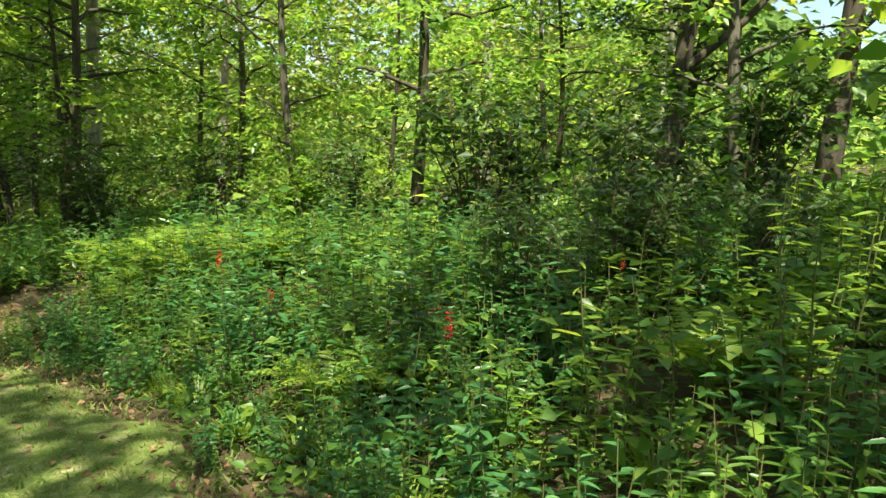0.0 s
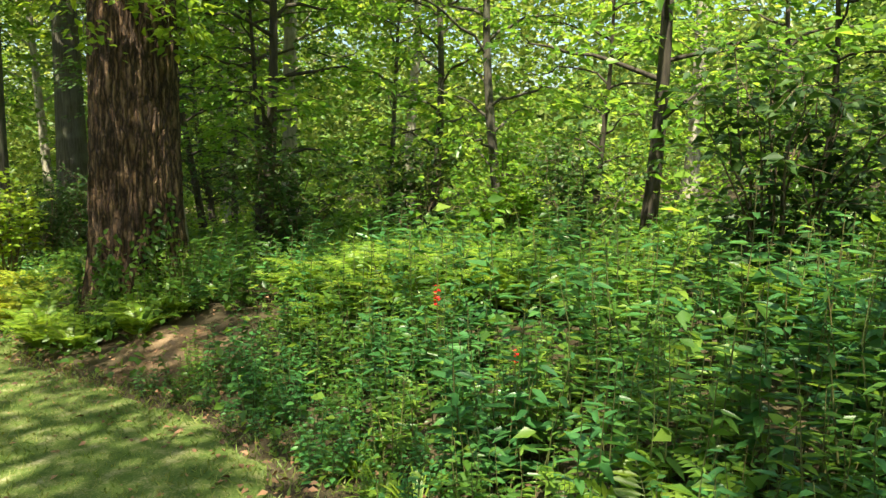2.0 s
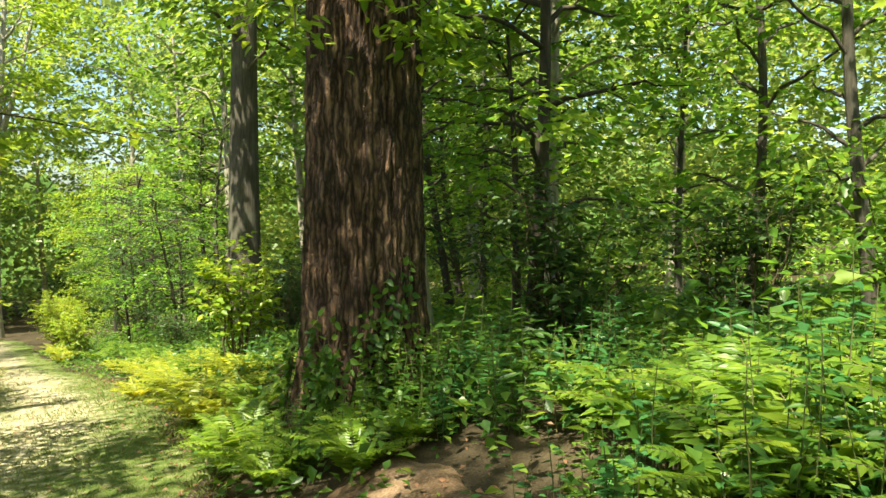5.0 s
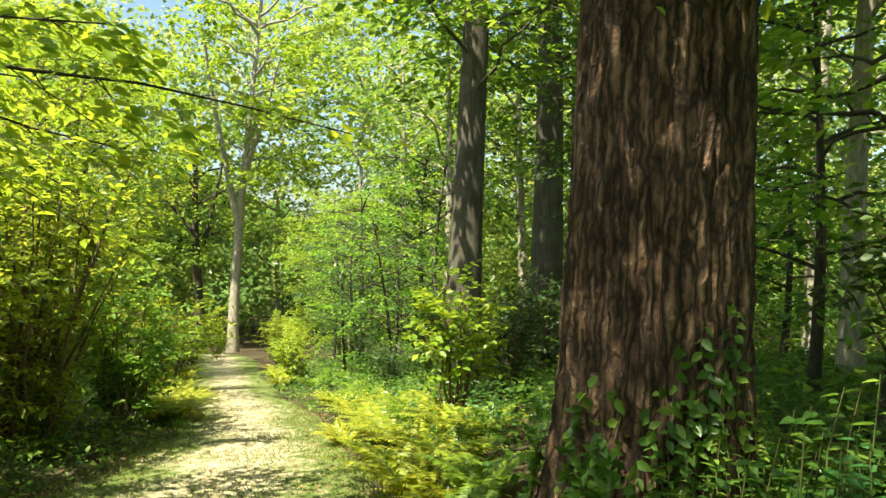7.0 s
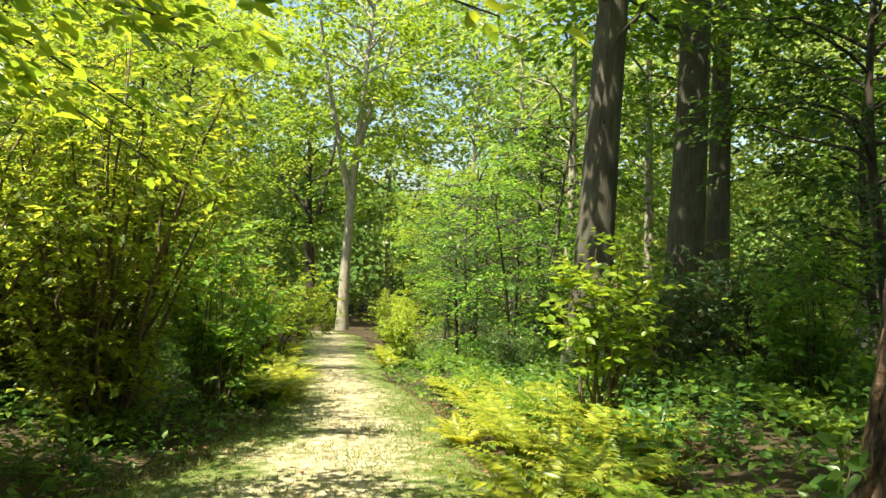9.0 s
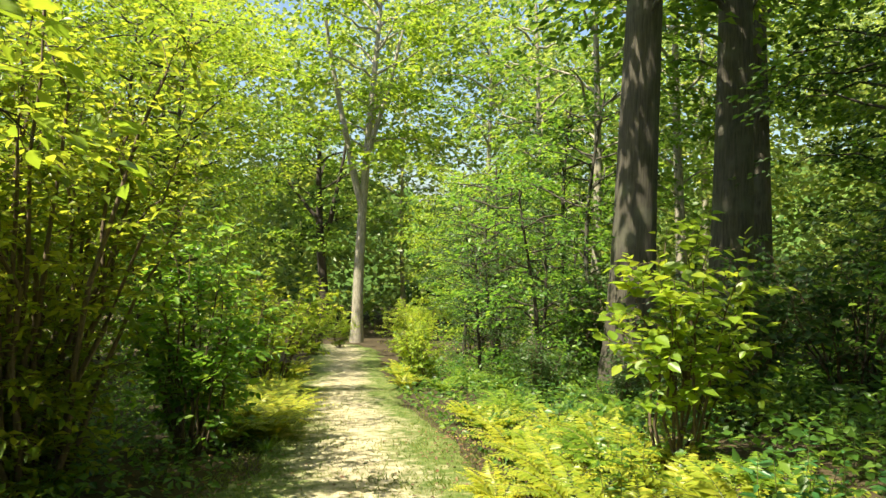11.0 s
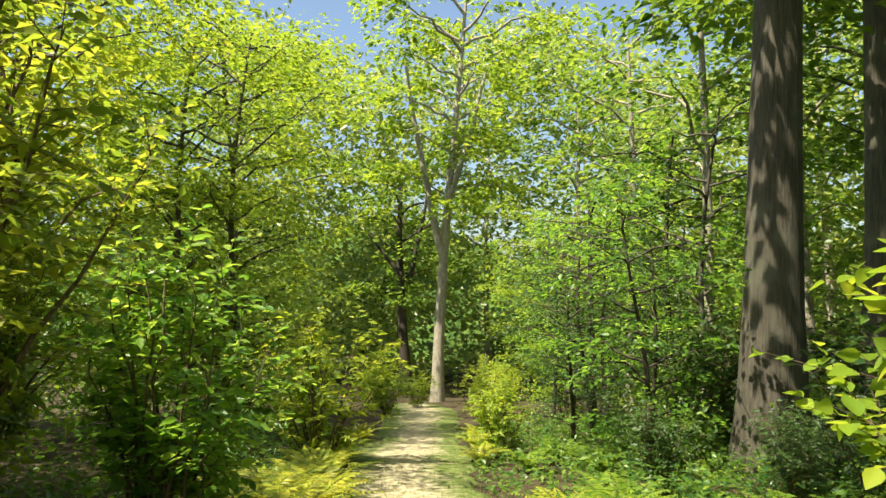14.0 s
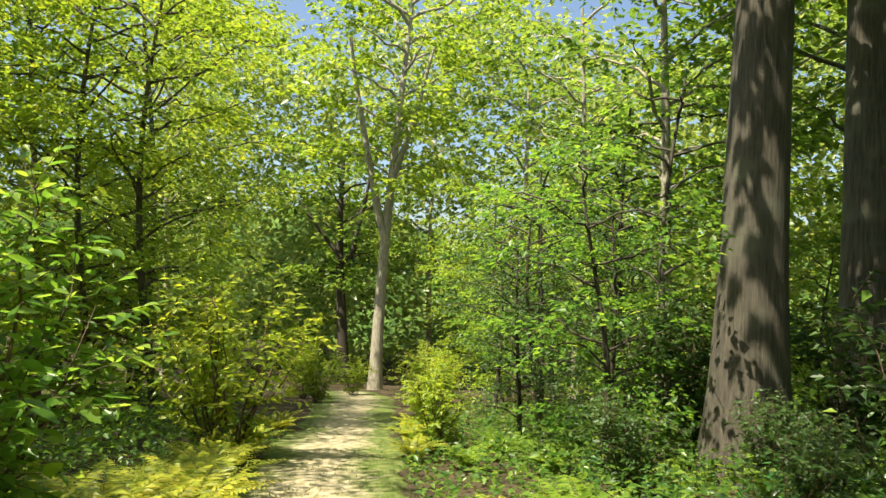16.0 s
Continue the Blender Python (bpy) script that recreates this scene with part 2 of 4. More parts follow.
def side_of(line, p):
    """Signed distance of points to a polyline; positive to its right, as one walks it."""
    p = np.atleast_2d(np.asarray(p, float))
    best, sign = np.full(len(p), 1e9), np.zeros(len(p))
    for a, b in zip(line[:-1], line[1:]):
        d = b - a
        s = np.clip(((p - a) @ d) / (d @ d), 0, 1)
        q = p - (a + s[:, None] * d)
        r = np.hypot(q[:, 0], q[:, 1])
        cr = d[1] * q[:, 0] - d[0] * q[:, 1]
        near = r < best
        best, sign = np.where(near, r, best), np.where(near, np.sign(cr), sign)
    return best * sign


def ground_z(x, y):
    """Height of the ground: a slope that falls along the walk, and a low bank beside the path."""
    x, y = np.asarray(x, float), np.asarray(y, float)
    xs, ys = np.clip(x, -58, 14), np.clip(y, -30, 60)
    z = 0.103 * xs - 0.04 * ys
    pts = np.stack([x.ravel(), y.ravel()], -1)
    r = side_of(RA, pts).reshape(x.shape)
    k = np.clip(r / 2.2, 0, 1)
    bank = 0.42 * k * k * (3 - 2 * k) * np.clip((x + 16) / 6, 0, 1)
    q = np.clip(-side_of(LA, pts).reshape(x.shape) / 2.0, 0, 1)
    return z + bank + 0.12 * q


def gz(x, y):
    return float(ground_z(np.array([x]), np.array([y]))[0])


# ---------- mesh builders ----------
class Mesh:
    """Collects vertices and faces and turns them into one mesh."""

    def __init__(self):
        self.v, self.f, self.n = [], [], 0

    def add(self, verts, faces):
        self.v.append(np.asarray(verts, np.float32).reshape(-1, 3))
        self.f.append(np.asarray(faces, np.int32) + self.n)
        self.n += len(self.v[-1])
        return self

    def data(self, name, mat, smooth=True):
        me = bpy.data.meshes.new(name)
        v = np.concatenate(self.v)
        sizes = np.concatenate([np.full(len(f), f.shape[1], np.int32) for f in self.f])
        loops = np.concatenate([f.ravel() for f in self.f])
        me.vertices.add(len(v))
        me.vertices.foreach_set("co", v.ravel())
        me.loops.add(len(loops))
        me.loops.foreach_set("vertex_index", loops)
        me.polygons.add(len(sizes))
        me.polygons.foreach_set("loop_start", np.concatenate([[0], np.cumsum(sizes)[:-1]]).astype(np.int32))
        me.polygons.foreach_set("use_smooth", np.full(len(sizes), smooth))
        me.materials.append(mat)
        me.update(calc_edges=True)
        return me


def unit(a):
    return a / np.maximum(np.linalg.norm(a, axis=-1, keepdims=True), 1e-9)


def tube(mesh, pts, radii, sides=7):
    """A round, tapering stem along points."""
    p, r = np.asarray(pts, float), np.asarray(radii, float)
    d = unit(np.gradient(p, axis=0))
    ref = np.where(np.abs(d[:, 2:3]) > 0.9, np.array([[1.0, 0, 0]]), np.array([[0, 0, 1.0]]))
    u = unit(np.cross(ref, d))
    w = np.cross(d, u)
    a = np.linspace(0, 2 * math.pi, sides, endpoint=False)
    ring = p[:, None] + r[:, None, None] * (np.cos(a)[None, :, None] * u[:, None] + np.sin(a)[None, :, None] * w[:, None])
    i = np.arange(len(p) - 1)[:, None] * sides
    j, k = np.arange(sides)[None], (np.arange(sides)[None] + 1) % sides
    faces = np.stack([i + j, i + k, i + sides + k, i + sides + j], -1).reshape(-1, 4)
    mesh.add(ring.reshape(-1, 3), faces)


def leaves(mesh, pos, way, up, length, width, fine=False, droop=0.15):
    """Leaf blades folded along the midrib: two triangles each, or two quads with a fuller outline."""
    pos, way, up = np.asarray(pos, float), unit(np.asarray(way, float)), np.asarray(up, float)
    n = len(pos)
    if n == 0:
        return
    L = np.broadcast_to(np.asarray(length, float), (n,))[:, None]
    W = np.broadcast_to(np.asarray(width, float), (n,))[:, None]
    s = unit(np.cross(way, up))
    nn = np.cross(s, way)
    tip = pos + way * L - nn * L * droop
    if fine == 2:
        cols = [pos]
        for sg in (1, -1):
            for q, w, h in ((0.12, 0.26, 0.06), (0.34, 0.48, 0.13), (0.60, 0.44, 0.12), (0.82, 0.22, 0.06)):
                cols.append(pos + way * L * q + sg * s * W * w + nn * (W * h - L * droop * q * q))
        cols.insert(5, tip)
        v = np.stack(cols, 1)
        b = np.arange(n)[:, None] * 10
        f = np.concatenate([b + [[0, 1, 2, 3, 4, 5]], b + [[0, 5, 9, 8, 7, 6]]])
    elif fine:
        l1 = pos + way * L * 0.28 + s * W * 0.46 + nn * (W * 0.16 - L * droop * 0.15)
        l2 = pos + way * L * 0.64 + s * W * 0.38 + nn * (W * 0.12 - L * droop * 0.5)
        r1 = pos + way * L * 0.28 - s * W * 0.46 + nn * (W * 0.16 - L * droop * 0.15)
        r2 = pos + way * L * 0.64 - s * W * 0.38 + nn * (W * 0.12 - L * droop * 0.5)
        v = np.stack([pos, l1, l2, tip, r2, r1], 1)
        b = np.arange(n)[:, None] * 6
        f = np.concatenate([b + [[0, 1, 2, 3]], b + [[0, 3, 4, 5]]])
    else:
        l1 = pos + way * L * 0.42 + s * W * 0.5 + nn * W * 0.15
        r1 = pos + way * L * 0.42 - s * W * 0.5 + nn * W * 0.15
        v = np.stack([pos, l1, tip, r1], 1)
        b = np.arange(n)[:, None] * 4
        f = np.concatenate([b + [[0, 1, 2]], b + [[0, 2, 3]]])
    mesh.add(v.reshape(-1, 3), f)


def rng_dirs(rng, n, flat=1.0):
    d = rng.normal(size=(n, 3))
    d[:, 2] *= flat
    return unit(d)


def part(parent, name, me, label=""):
    ob = new(name, me)
    ob.parent = parent
    return tagged(ob, label) if label else ob


def bend(a, b, sag, k=9, rng=None, wob=0.0):
    """A curve from a to b, lifted by sag in its middle, with a little wander."""
    a, b = np.asarray(a, float), np.asarray(b, float)
    t = np.linspace(0, 1, k)[:, None]
    p = a + (b - a) * t + np.array([[0, 0, 1.0]]) * sag * 4 * t * (1 - t)
    if rng is not None and wob:
        p[1:-1] += np.cumsum(rng.normal(size=(k - 2, 3)) * wob, 0) * 0.6
    return p


def spray(rng, mesh, at, way, size, count, leaf, fine=False, wide=0.62, wood=None, flat=0.25):
    """A flat fan of leaves at the end of a twig."""
    at, way = np.asarray(at, float), np.asarray(way, float)
    h = unit(np.array([way[0], way[1], way[2] * 0.4 + 0.02]))
    s = unit(np.cross(h, [0, 0, 1.0]))
    t = rng.random(count)
    off = rng.uniform(-1, 1, count) * (0.25 + 0.5 * np.sin(t * 2.8))
    p = at + h * (t * size)[:, None] + s * (off * size * 0.7)[:, None]
    p[:, 2] += rng.normal(0, flat * size * 0.35, count) - 0.18 * size * t
    d = h * 0.8 + s * np.sign(off)[:, None] * rng.uniform(0.2, 1.0, (count, 1)) + rng.normal(0, 0.25, (count, 3))
    d[:, 2] -= 0.2
    up = np.array([0, 0, 1.0]) + rng.normal(0, 0.35, (count, 3))
    sz = leaf * rng.uniform(0.6, 1.25, count)
    leaves(mesh, p, d, up, sz, sz * wide, fine)
    if wood is not None:
        tube(wood, bend(at, at + h * size * 0.9, 0.02, 4), np.linspace(0.006, 0.002, 4) * (1 + size), 3)


# ---------- trees ----------
def trunk_points(height, lean=(0, 0), sway=0.15, k=14, rng=None):
    z = np.linspace(0, height, k)
    t = z / height
    ph = rng.uniform(0, 6.28, 2) if rng is not None else (0, 1)
    x = lean[0] * z + sway * (np.sin(t * 3.6 + ph[0]) - math.sin(ph[0]))
    y = lean[1] * z + sway * (np.sin(t * 3.1 + ph[1]) - math.sin(ph[1]))
    return np.stack([x, y, z - 0.25 * (t == 0)], -1)


def tree(name, seed, height, radius, crown_from, crown_radius, limbs, sprays, per_spray, leaf, bark, leafmat, lean=(0, 0), sway=0.15, fine=False,
         size=0.8, rise=0.35, flare=1.5, sides=14, label="", category="tree", group="", forks=(), taper=0.75):
    """A tapered trunk with a flared foot, limbs at several heights and flat sprays of leaves on them."""
    rng = np.random.default_rng(seed)
    tm, bm, lm = Mesh(), Mesh(), Mesh()
    p = trunk_points(height, lean, sway, 18, rng)
    t = np.linspace(0, 1, 18)
    r = radius * (1 - taper * t) * (1 + (flare - 1) * np.exp(-t * height / (radius * 2.2)))
    tube(tm, p, r, sides)
    for foot, top, rr in forks:
        tube(tm, bend(foot, top, -0.05 * abs(top[2] - foot[2]), 9, rng, 0.05), np.linspace(rr, rr * 0.4, 9), 9)
    for i in range(limbs):
        f = (i + rng.random()) / limbs
        z = height * (crown_from + (0.97 - crown_from) * f)
        a = np.array([np.interp(z, p[:, 2], p[:, 0]), np.interp(z, p[:, 2], p[:, 1]), z])
        ang = i * 2.4 + rng.uniform(-0.5, 0.5)
        reach = crown_radius * (0.55 + 0.45 * math.sin(math.pi * min(1, 0.25 + 0.8 * (1 - f)))) * rng.uniform(0.7, 1.1)
        b = a + np.array([math.cos(ang) * reach, math.sin(ang) * reach, reach * rng.uniform(rise * 0.4, rise * 1.4)])
        q = bend(a, b, 0.08 * reach, 8, rng, 0.05 * reach)
        r0 = max(0.008, min(radius * 0.35, 0.018 * reach + 0.008))
        tube(bm, q, np.linspace(r0, 0.006, 8), 4 if radius < 0.15 else 5)
        for k in range(sprays):
            s = rng.uniform(0.25, 1.0)
            c = np.array([np.interp(s, np.linspace(0, 1, 8), q[:, j]) for j in range(3)])
            dr = unit(b - a)
            w = dr + rng.normal(0, 0.75, 3) * [1, 1, 0.35]
            tw = rng.uniform(0.1, 0.45) * size
            e = c + unit(w) * tw + [0, 0, rng.normal(0, 0.18) * size]
            if k % 3 == 0:
                tube(bm, np.stack([c, (c + e) / 2 + [0, 0, 0.02], e]), [r0 * 0.3 + 0.002, 0.004, 0.003], 3)
            spray(rng, lm, e, w, size * rng.uniform(0.7, 1.2), per_spray, leaf, fine)
    ob = new(name, tm.data("trunk", bark))
    tagged(ob, label, category, group)
    part(ob, "branch", bm.data("branches", bark))
    part(ob, "leaves", lm.data("leaves", leafmat))
    return ob


def put(ob, x, y, rot=0.0, s=1.0, dz=0.0):
    ob.matrix_basis = pose(x, y, gz(x, y) + dz, 0, 0, rot)
    ob.scale = (s, s, s)
    return ob


def again(ob, x, y, rot=0.0, s=1.0, dz=0.0):
    c = copy_thing(ob, pose(x, y, gz(x, y) + dz, 0, 0, rot))
    c.scale = (s, s, s)
    return c


# ---------- ground ----------
def ground():
    m = Mesh()
    ax = np.unique(np.concatenate([np.linspace(-400, -60, 12), np.arange(-60, -24, 1.5), np.arange(-24, 4, 0.5), np.arange(4, 30, 2), np.linspace(30, 400, 12)]))
    ay = np.unique(np.concatenate([np.linspace(-400, -20, 12), np.arange(-20, -2, 1.2), np.arange(-2, 22, 0.5), np.arange(22, 60, 1.5), np.linspace(60, 400, 12)]))
    X, Y = np.meshgrid(ax, ay)
    Z = ground_z(X, Y) - 0.02
    near = (X > -26) & (X < 6) & (Y > -4) & (Y < 24)
    Z += near * 0.015 * (np.sin(X * 3.1 + np.cos(Y * 2.3) * 2) * np.cos(Y * 2.7))
    nx = len(ax)
    i = (np.arange(len(ay) - 1)[:, None] * nx + np.arange(nx - 1)[None]).ravel()
    m.add(np.stack([X, Y, Z], -1), np.stack([i, i + 1, i + nx + 1, i + nx], -1))
    return tagged(new("ground", m.data("ground", SOIL)), "dark woodland soil with leaf mould, sloping gently", "ground", kind="structure")


def resample(line, n):
    d = np.concatenate([[0], np.cumsum(np.hypot(*np.diff(line, axis=0).T))])
    s = np.linspace(0, d[-1], n)
    out = np.stack([np.interp(s, d, line[:, 0]), np.interp(s, d, line[:, 1])], -1)
    for _ in range(6):
        out[1:-1] = 0.25 * out[:-2] + 0.5 * out[1:-1] + 0.25 * out[2:]
    return out


def turf_path():
    m = Mesh()
    n, k = 220, 24
    l, r = resample(LA, n), resample(RA, n)
    rng = np.random.default_rng(4)
    for e, sg in ((l, -1), (r, 1)):
        w = np.convolve(rng.normal(0, 0.22, n), np.ones(3) / 3, "same")
        e[:, 0] += sg * w * 0.6
        e[:, 1] += sg * w * 0.6
    t = np.linspace(0, 1, k)[None, :, None]
    p = l[:, None] * (1 - t) + r[:, None] * t
    z = ground_z(p[..., 0], p[..., 1])
    u = np.minimum(t[..., 0], 1 - t[..., 0])
    z = z + np.where(u < 1e-6, -0.06, 0.025) + 0.012 * np.sin(p[..., 0] * 2.2) * np.cos(p[..., 1] * 2.9)
    i = (np.arange(n - 1)[:, None] * k + np.arange(k - 1)[None]).ravel()
    m.add(np.concatenate([p, z[..., None]], -1), np.stack([i, i + 1, i + k + 1, i + k], -1))
    me = m.data("path", TURF)
    uv = me.uv_layers.new(name="across_along")
    vi = np.empty(len(me.loops), np.int32)
    me.loops.foreach_get("vertex_index", vi)
    uv.data.foreach_set("uv", np.stack([(vi % k) / (k - 1), np.clip(-p.reshape(-1, 2)[vi, 0] / 50, 0, 1)], -1).astype(np.float32).ravel())
    tagged(new("path", me), "mown grass path, worn and painted sun-pale, dappled with sun", "path", kind="structure")


def blades():
    rng = np.random.default_rng(5)
    p = np.stack([rng.uniform(-24, 1, 300000), rng.uniform(-1, 18, 300000)], -1)
    r, l = side_of(RA, p), side_of(LA, p)
    ok = (r < 0.15) & (l > -0.15)
    mid = np.minimum(-r, l) / np.maximum(l - r, 0.1)
    ok &= ~((p[:, 0] < -6.8) & (mid > 0.25) & (rng.random(len(p)) < 0.35))
    near = np.minimum(np.hypot(p[:, 0] + 4, p[:, 1] - 5), np.hypot(p[:, 0] + 11, p[:, 1] - 9.5))
    ok &= rng.random(len(p)) < np.clip(1.3 - near / 9, 0.12, 1)
    p = p[ok][:60000]
    n = len(p)
    z = ground_z(p[:, 0], p[:, 1]) + 0.015
    d = rng.normal(size=(n, 3)) * [0.8, 0.8, 0.0] + [0, 0, 0.9]
    h = rng.uniform(0.025, 0.075, n)
    w = rng.uniform(0.004, 0.009, n)
    base = np.c_[p, z]
    s = unit(np.cross(d, rng.normal(size=(n, 3))))
    v = np.stack([base - s * w[:, None], base + s * w[:, None], base + unit(d) * h[:, None]], 1)
    m = Mesh().add(v.reshape(-1, 3), np.arange(n * 3).reshape(-1, 3))
    tagged(new("grass", m.data("grass", LEAF_GRASS)), "short pale green lawn grass on the path", "grass", kind="stuff")


def litter():
    rng = np.random.default_rng(6)
    p = np.stack([rng.uniform(-16, 2, 60000), rng.uniform(-1, 15, 60000)], -1)
    r, l = side_of(RA, p), side_of(LA, p)
    edge = np.exp(-(r / 0.5) ** 2) + 0.7 * np.exp(-(np.hypot(p[:, 0] + 4.7, p[:, 1] - 8.0) / 0.9) ** 2) + 0.05 * ((r < 0) & (l > 0)) + 0.5 * np.exp(-(l / 0.6) ** 2)
    p = p[rng.random(len(p)) < edge * 0.45][:7000]
    n = len(p)
    pos = np.c_[p, ground_z(p[:, 0], p[:, 1]) + rng.uniform(0.03, 0.05, n)]
    a = rng.uniform(0, 6.28, n)
    d = np.c_[np.cos(a), np.sin(a), rng.normal(0, 0.15, n)]
    m = Mesh()
    sz = rng.uniform(0.02, 0.065, n)
    leaves(m, pos, d, np.array([0, 0, 1.0]) + rng.normal(0, 0.3, (n, 3)), sz, sz * 0.6)
    tagged(new("leaf_litter", m.data("leaf_litter", LITTER)), "scattered dry brown fallen leaves", "leaf litter", kind="stuff")


def dirt_patch():
    """Bare earth in front of the great tree."""
    m = Mesh()
    k, rings = 40, 8
    c = np.array([-4.75, 7.95])
    ax, ay = np.array([-0.74, 0.67]), np.array([0.67, 0.74])
    a = np.linspace(0, 2 * math.pi, k, endpoint=False)
    wob = 1 + 0.18 * np.sin(3 * a + 1) + 0.12 * np.sin(7 * a)
    t = np.linspace(0.04, 1, rings)[:, None]
    p = c + (t * wob * 1.3 * np.cos(a))[..., None] * ax + (t * wob * 0.55 * np.sin(a))[..., None] * ay
    z = ground_z(p[..., 0], p[..., 1]) + 0.035 * (1 - t ** 6) - 0.03 * t ** 6 + 0.008 * np.sin(p[..., 0] * 19) * np.cos(p[..., 1] * 17)
    i, j = np.meshgrid(np.arange(rings - 1), np.arange(k), indexing="ij")
    f = np.stack([i * k + j, i * k + (j + 1) % k, (i + 1) * k + (j + 1) % k, (i + 1) * k + j], -1).reshape(-1, 4)
    m.add(np.concatenate([p, z[..., None]], -1), f)
    m.add(np.concatenate([p[0], z[0][:, None]], -1), np.arange(k)[None])
    tagged(new("dirt_patch", m.data("dirt_patch", DIRT)), "bare brown earth patch beside the great tree", "ground", kind="structure")


def backdrop():
    """The far side of the wood, beyond all the trees that can be told apart."""
    m = Mesh()
    n, k = 240, 14
    rg = np.random.default_rng(9)
    a = np.linspace(0, 2 * math.pi, n, endpoint=False)
    top = 15 + 2.5 * np.sin(a * 7) + 1.5 * np.sin(a * 19 + 1) + rg.normal(0, 0.8, n)
    T, A = np.meshgrid(np.linspace(0, 1, k), a, indexing="ij")
    rad = 82 + 3 * np.sin(A * 23 + T * 5) + rg.normal(0, 1.3, T.shape) + 7 * T
    x, y = -16 + np.cos(A) * rad, 14 + np.sin(A) * rad
    z = ground_z(x, y) - 1 + T * (top[None] + 1)
    i, j = np.meshgrid(np.arange(k - 1), np.arange(n), indexing="ij")
    f = np.stack([i * n + j, i * n + (j + 1) % n, (i + 1) * n + (j + 1) % n, (i + 1) * n + j], -1).reshape(-1, 4)
    m.add(np.stack([x, y, z], -1), f)
    tagged(new("backdrop", m.data("backdrop", FAR_LEAF)), "far green woodland closing the view", "backdrop", kind="structure")


ground()
turf_path()
dirt_patch()
backdrop()


# ---------- the great tree ----------
def great_tree():
    rng = np.random.default_rng(11)
    n, k, H = 190, 160, 13.0
    z = H * np.linspace(0, 1, k) ** 1.35
    a = np.linspace(0, 2 * math.pi, n, endpoint=False)
    Z, A = np.meshgrid(z, a, indexing="ij")
    r = 0.535 * (1 - 0.030 * Z)
    lobes = 0.5 + 0.5 * np.cos(5 * A + 0.7) * (0.6 + 0.4 * np.cos(2 * A + 1.9))
    r = r * (1 + np.exp(-Z / 0.55) * (0.28 + 0.42 * lobes)) * (1 + 0.035 * np.cos(3 * A + 0.4 * Z))
    w = np.zeros_like(r)
    for i in range(k):
        for j in range(n):
            cx, cy = math.cos(a[j]), math.sin(a[j])
            sway = 0.5 * noise.noise(Vector((cx * 3, cy * 3, z[i] * 2.2)))
            v = Vector((cx * 9.0 + sway, cy * 9.0 - sway, z[i] * 1.05))
            w[i, j] = 1 - abs(noise.noise(v) * 2.2) + 0.45 * noise.noise(Vector((cx * 22, cy * 22, z[i] * 6.0)))
    r = r + 0.05 * (np.clip(w, -0.1, 1.2) - 0.6)
    m = Mesh()
    x = r * np.cos(A) + 0.02 * Z
    y = r * np.sin(A)
    i, j = np.meshgrid(np.arange(k - 1), np.arange(n), indexing="ij")
    f = np.stack([i * n + j, i * n + (j + 1) % n, (i + 1) * n + (j + 1) % n, (i + 1) * n + j], -1).reshape(-1, 4)
    m.add(np.stack([x, y, Z - 0.3], -1), f)
    ob = new("great_tree", m.data("trunk", BARK_BIG))
    tagged(ob, "massive old tree with furrowed reddish brown bark", "tree")
    bm, lm = Mesh(), Mesh()
    for q in range(20):
        ang, h = (q * 2.4, 6.5 + q * 0.42) if q < 16 else (-2.3 + (q - 16) * 0.45, 5.6 + (q % 4) * 0.8)
        R = rng.uniform(3.5, 6.0)
        s = np.array([0.25 * math.cos(ang), 0.25 * math.sin(ang), h])
        e = s + [math.cos(ang) * R, math.sin(ang) * R, rng.uniform(0.5, 2.5)]
        c = bend(s, e, 0.5, 9, rng, 0.15)
        tube(bm, c, np.linspace(0.11, 0.015, 9), 7)
        for u in range(34):
            t = rng.uniform(0.3, 1)
            o = np.array([np.interp(t, np.linspace(0, 1, 9), c[:, d]) for d in range(3)]) + rng.normal(0, 0.5, 3)
            spray(rng, lm, o, unit(e - s) + rng.normal(0, 0.8, 3) * [1, 1, 0.3], rng.uniform(0.7, 1.2), 14, 0.16)
    # Long boughs, largely out of view, added to shade the ground beyond the path.
    nm = Mesh()
    for q in range(16):
        ang, h = 1.65 + q * 0.085, 5.4 + (q * 7 % 16) * 0.25
        R = rng.uniform(6.0, 10.5)
        s = np.array([0.3 * math.cos(ang), 0.3 * math.sin(ang), h])
        e = s + [math.cos(ang) * R, math.sin(ang) * R, rng.uniform(0.6, 2.0)]
        c = bend(s, e, 0.6, 9, rng, 0.18)
        tube(bm, c, np.linspace(0.11, 0.014, 9), 6)
        for u in range(84):
            t = rng.uniform(0.25, 1)
            o = np.array([np.interp(t, np.linspace(0, 1, 9), c[:, d]) for d in range(3)]) + rng.normal(0, 0.5, 3)
            spray(rng, nm, o, unit(e - s) + rng.normal(0, 0.8, 3) * [1, 1, 0.3], rng.uniform(0.8, 1.3), 15, 0.17)
    for q in range(5):
        ang, h = -2.6 + q * 0.5, 5.2 + (q * 3 % 7) * 0.35
        R = rng.uniform(3.0, 4.8)
        s = np.array([0.3 * math.cos(ang), 0.3 * math.sin(ang), h])
        e = s + [math.cos(ang) * R, math.sin(ang) * R, rng.uniform(0.2, 1.2)]
        c = bend(s, e, 0.4, 9, rng, 0.12)
        tube(bm, c, np.linspace(0.07, 0.012, 9), 6)
        for u in range(16):
            t = rng.uniform(0.25, 1)
            o = np.array([np.interp(t, np.linspace(0, 1, 9), c[:, d]) for d in range(3)]) + rng.normal(0, 0.35, 3)
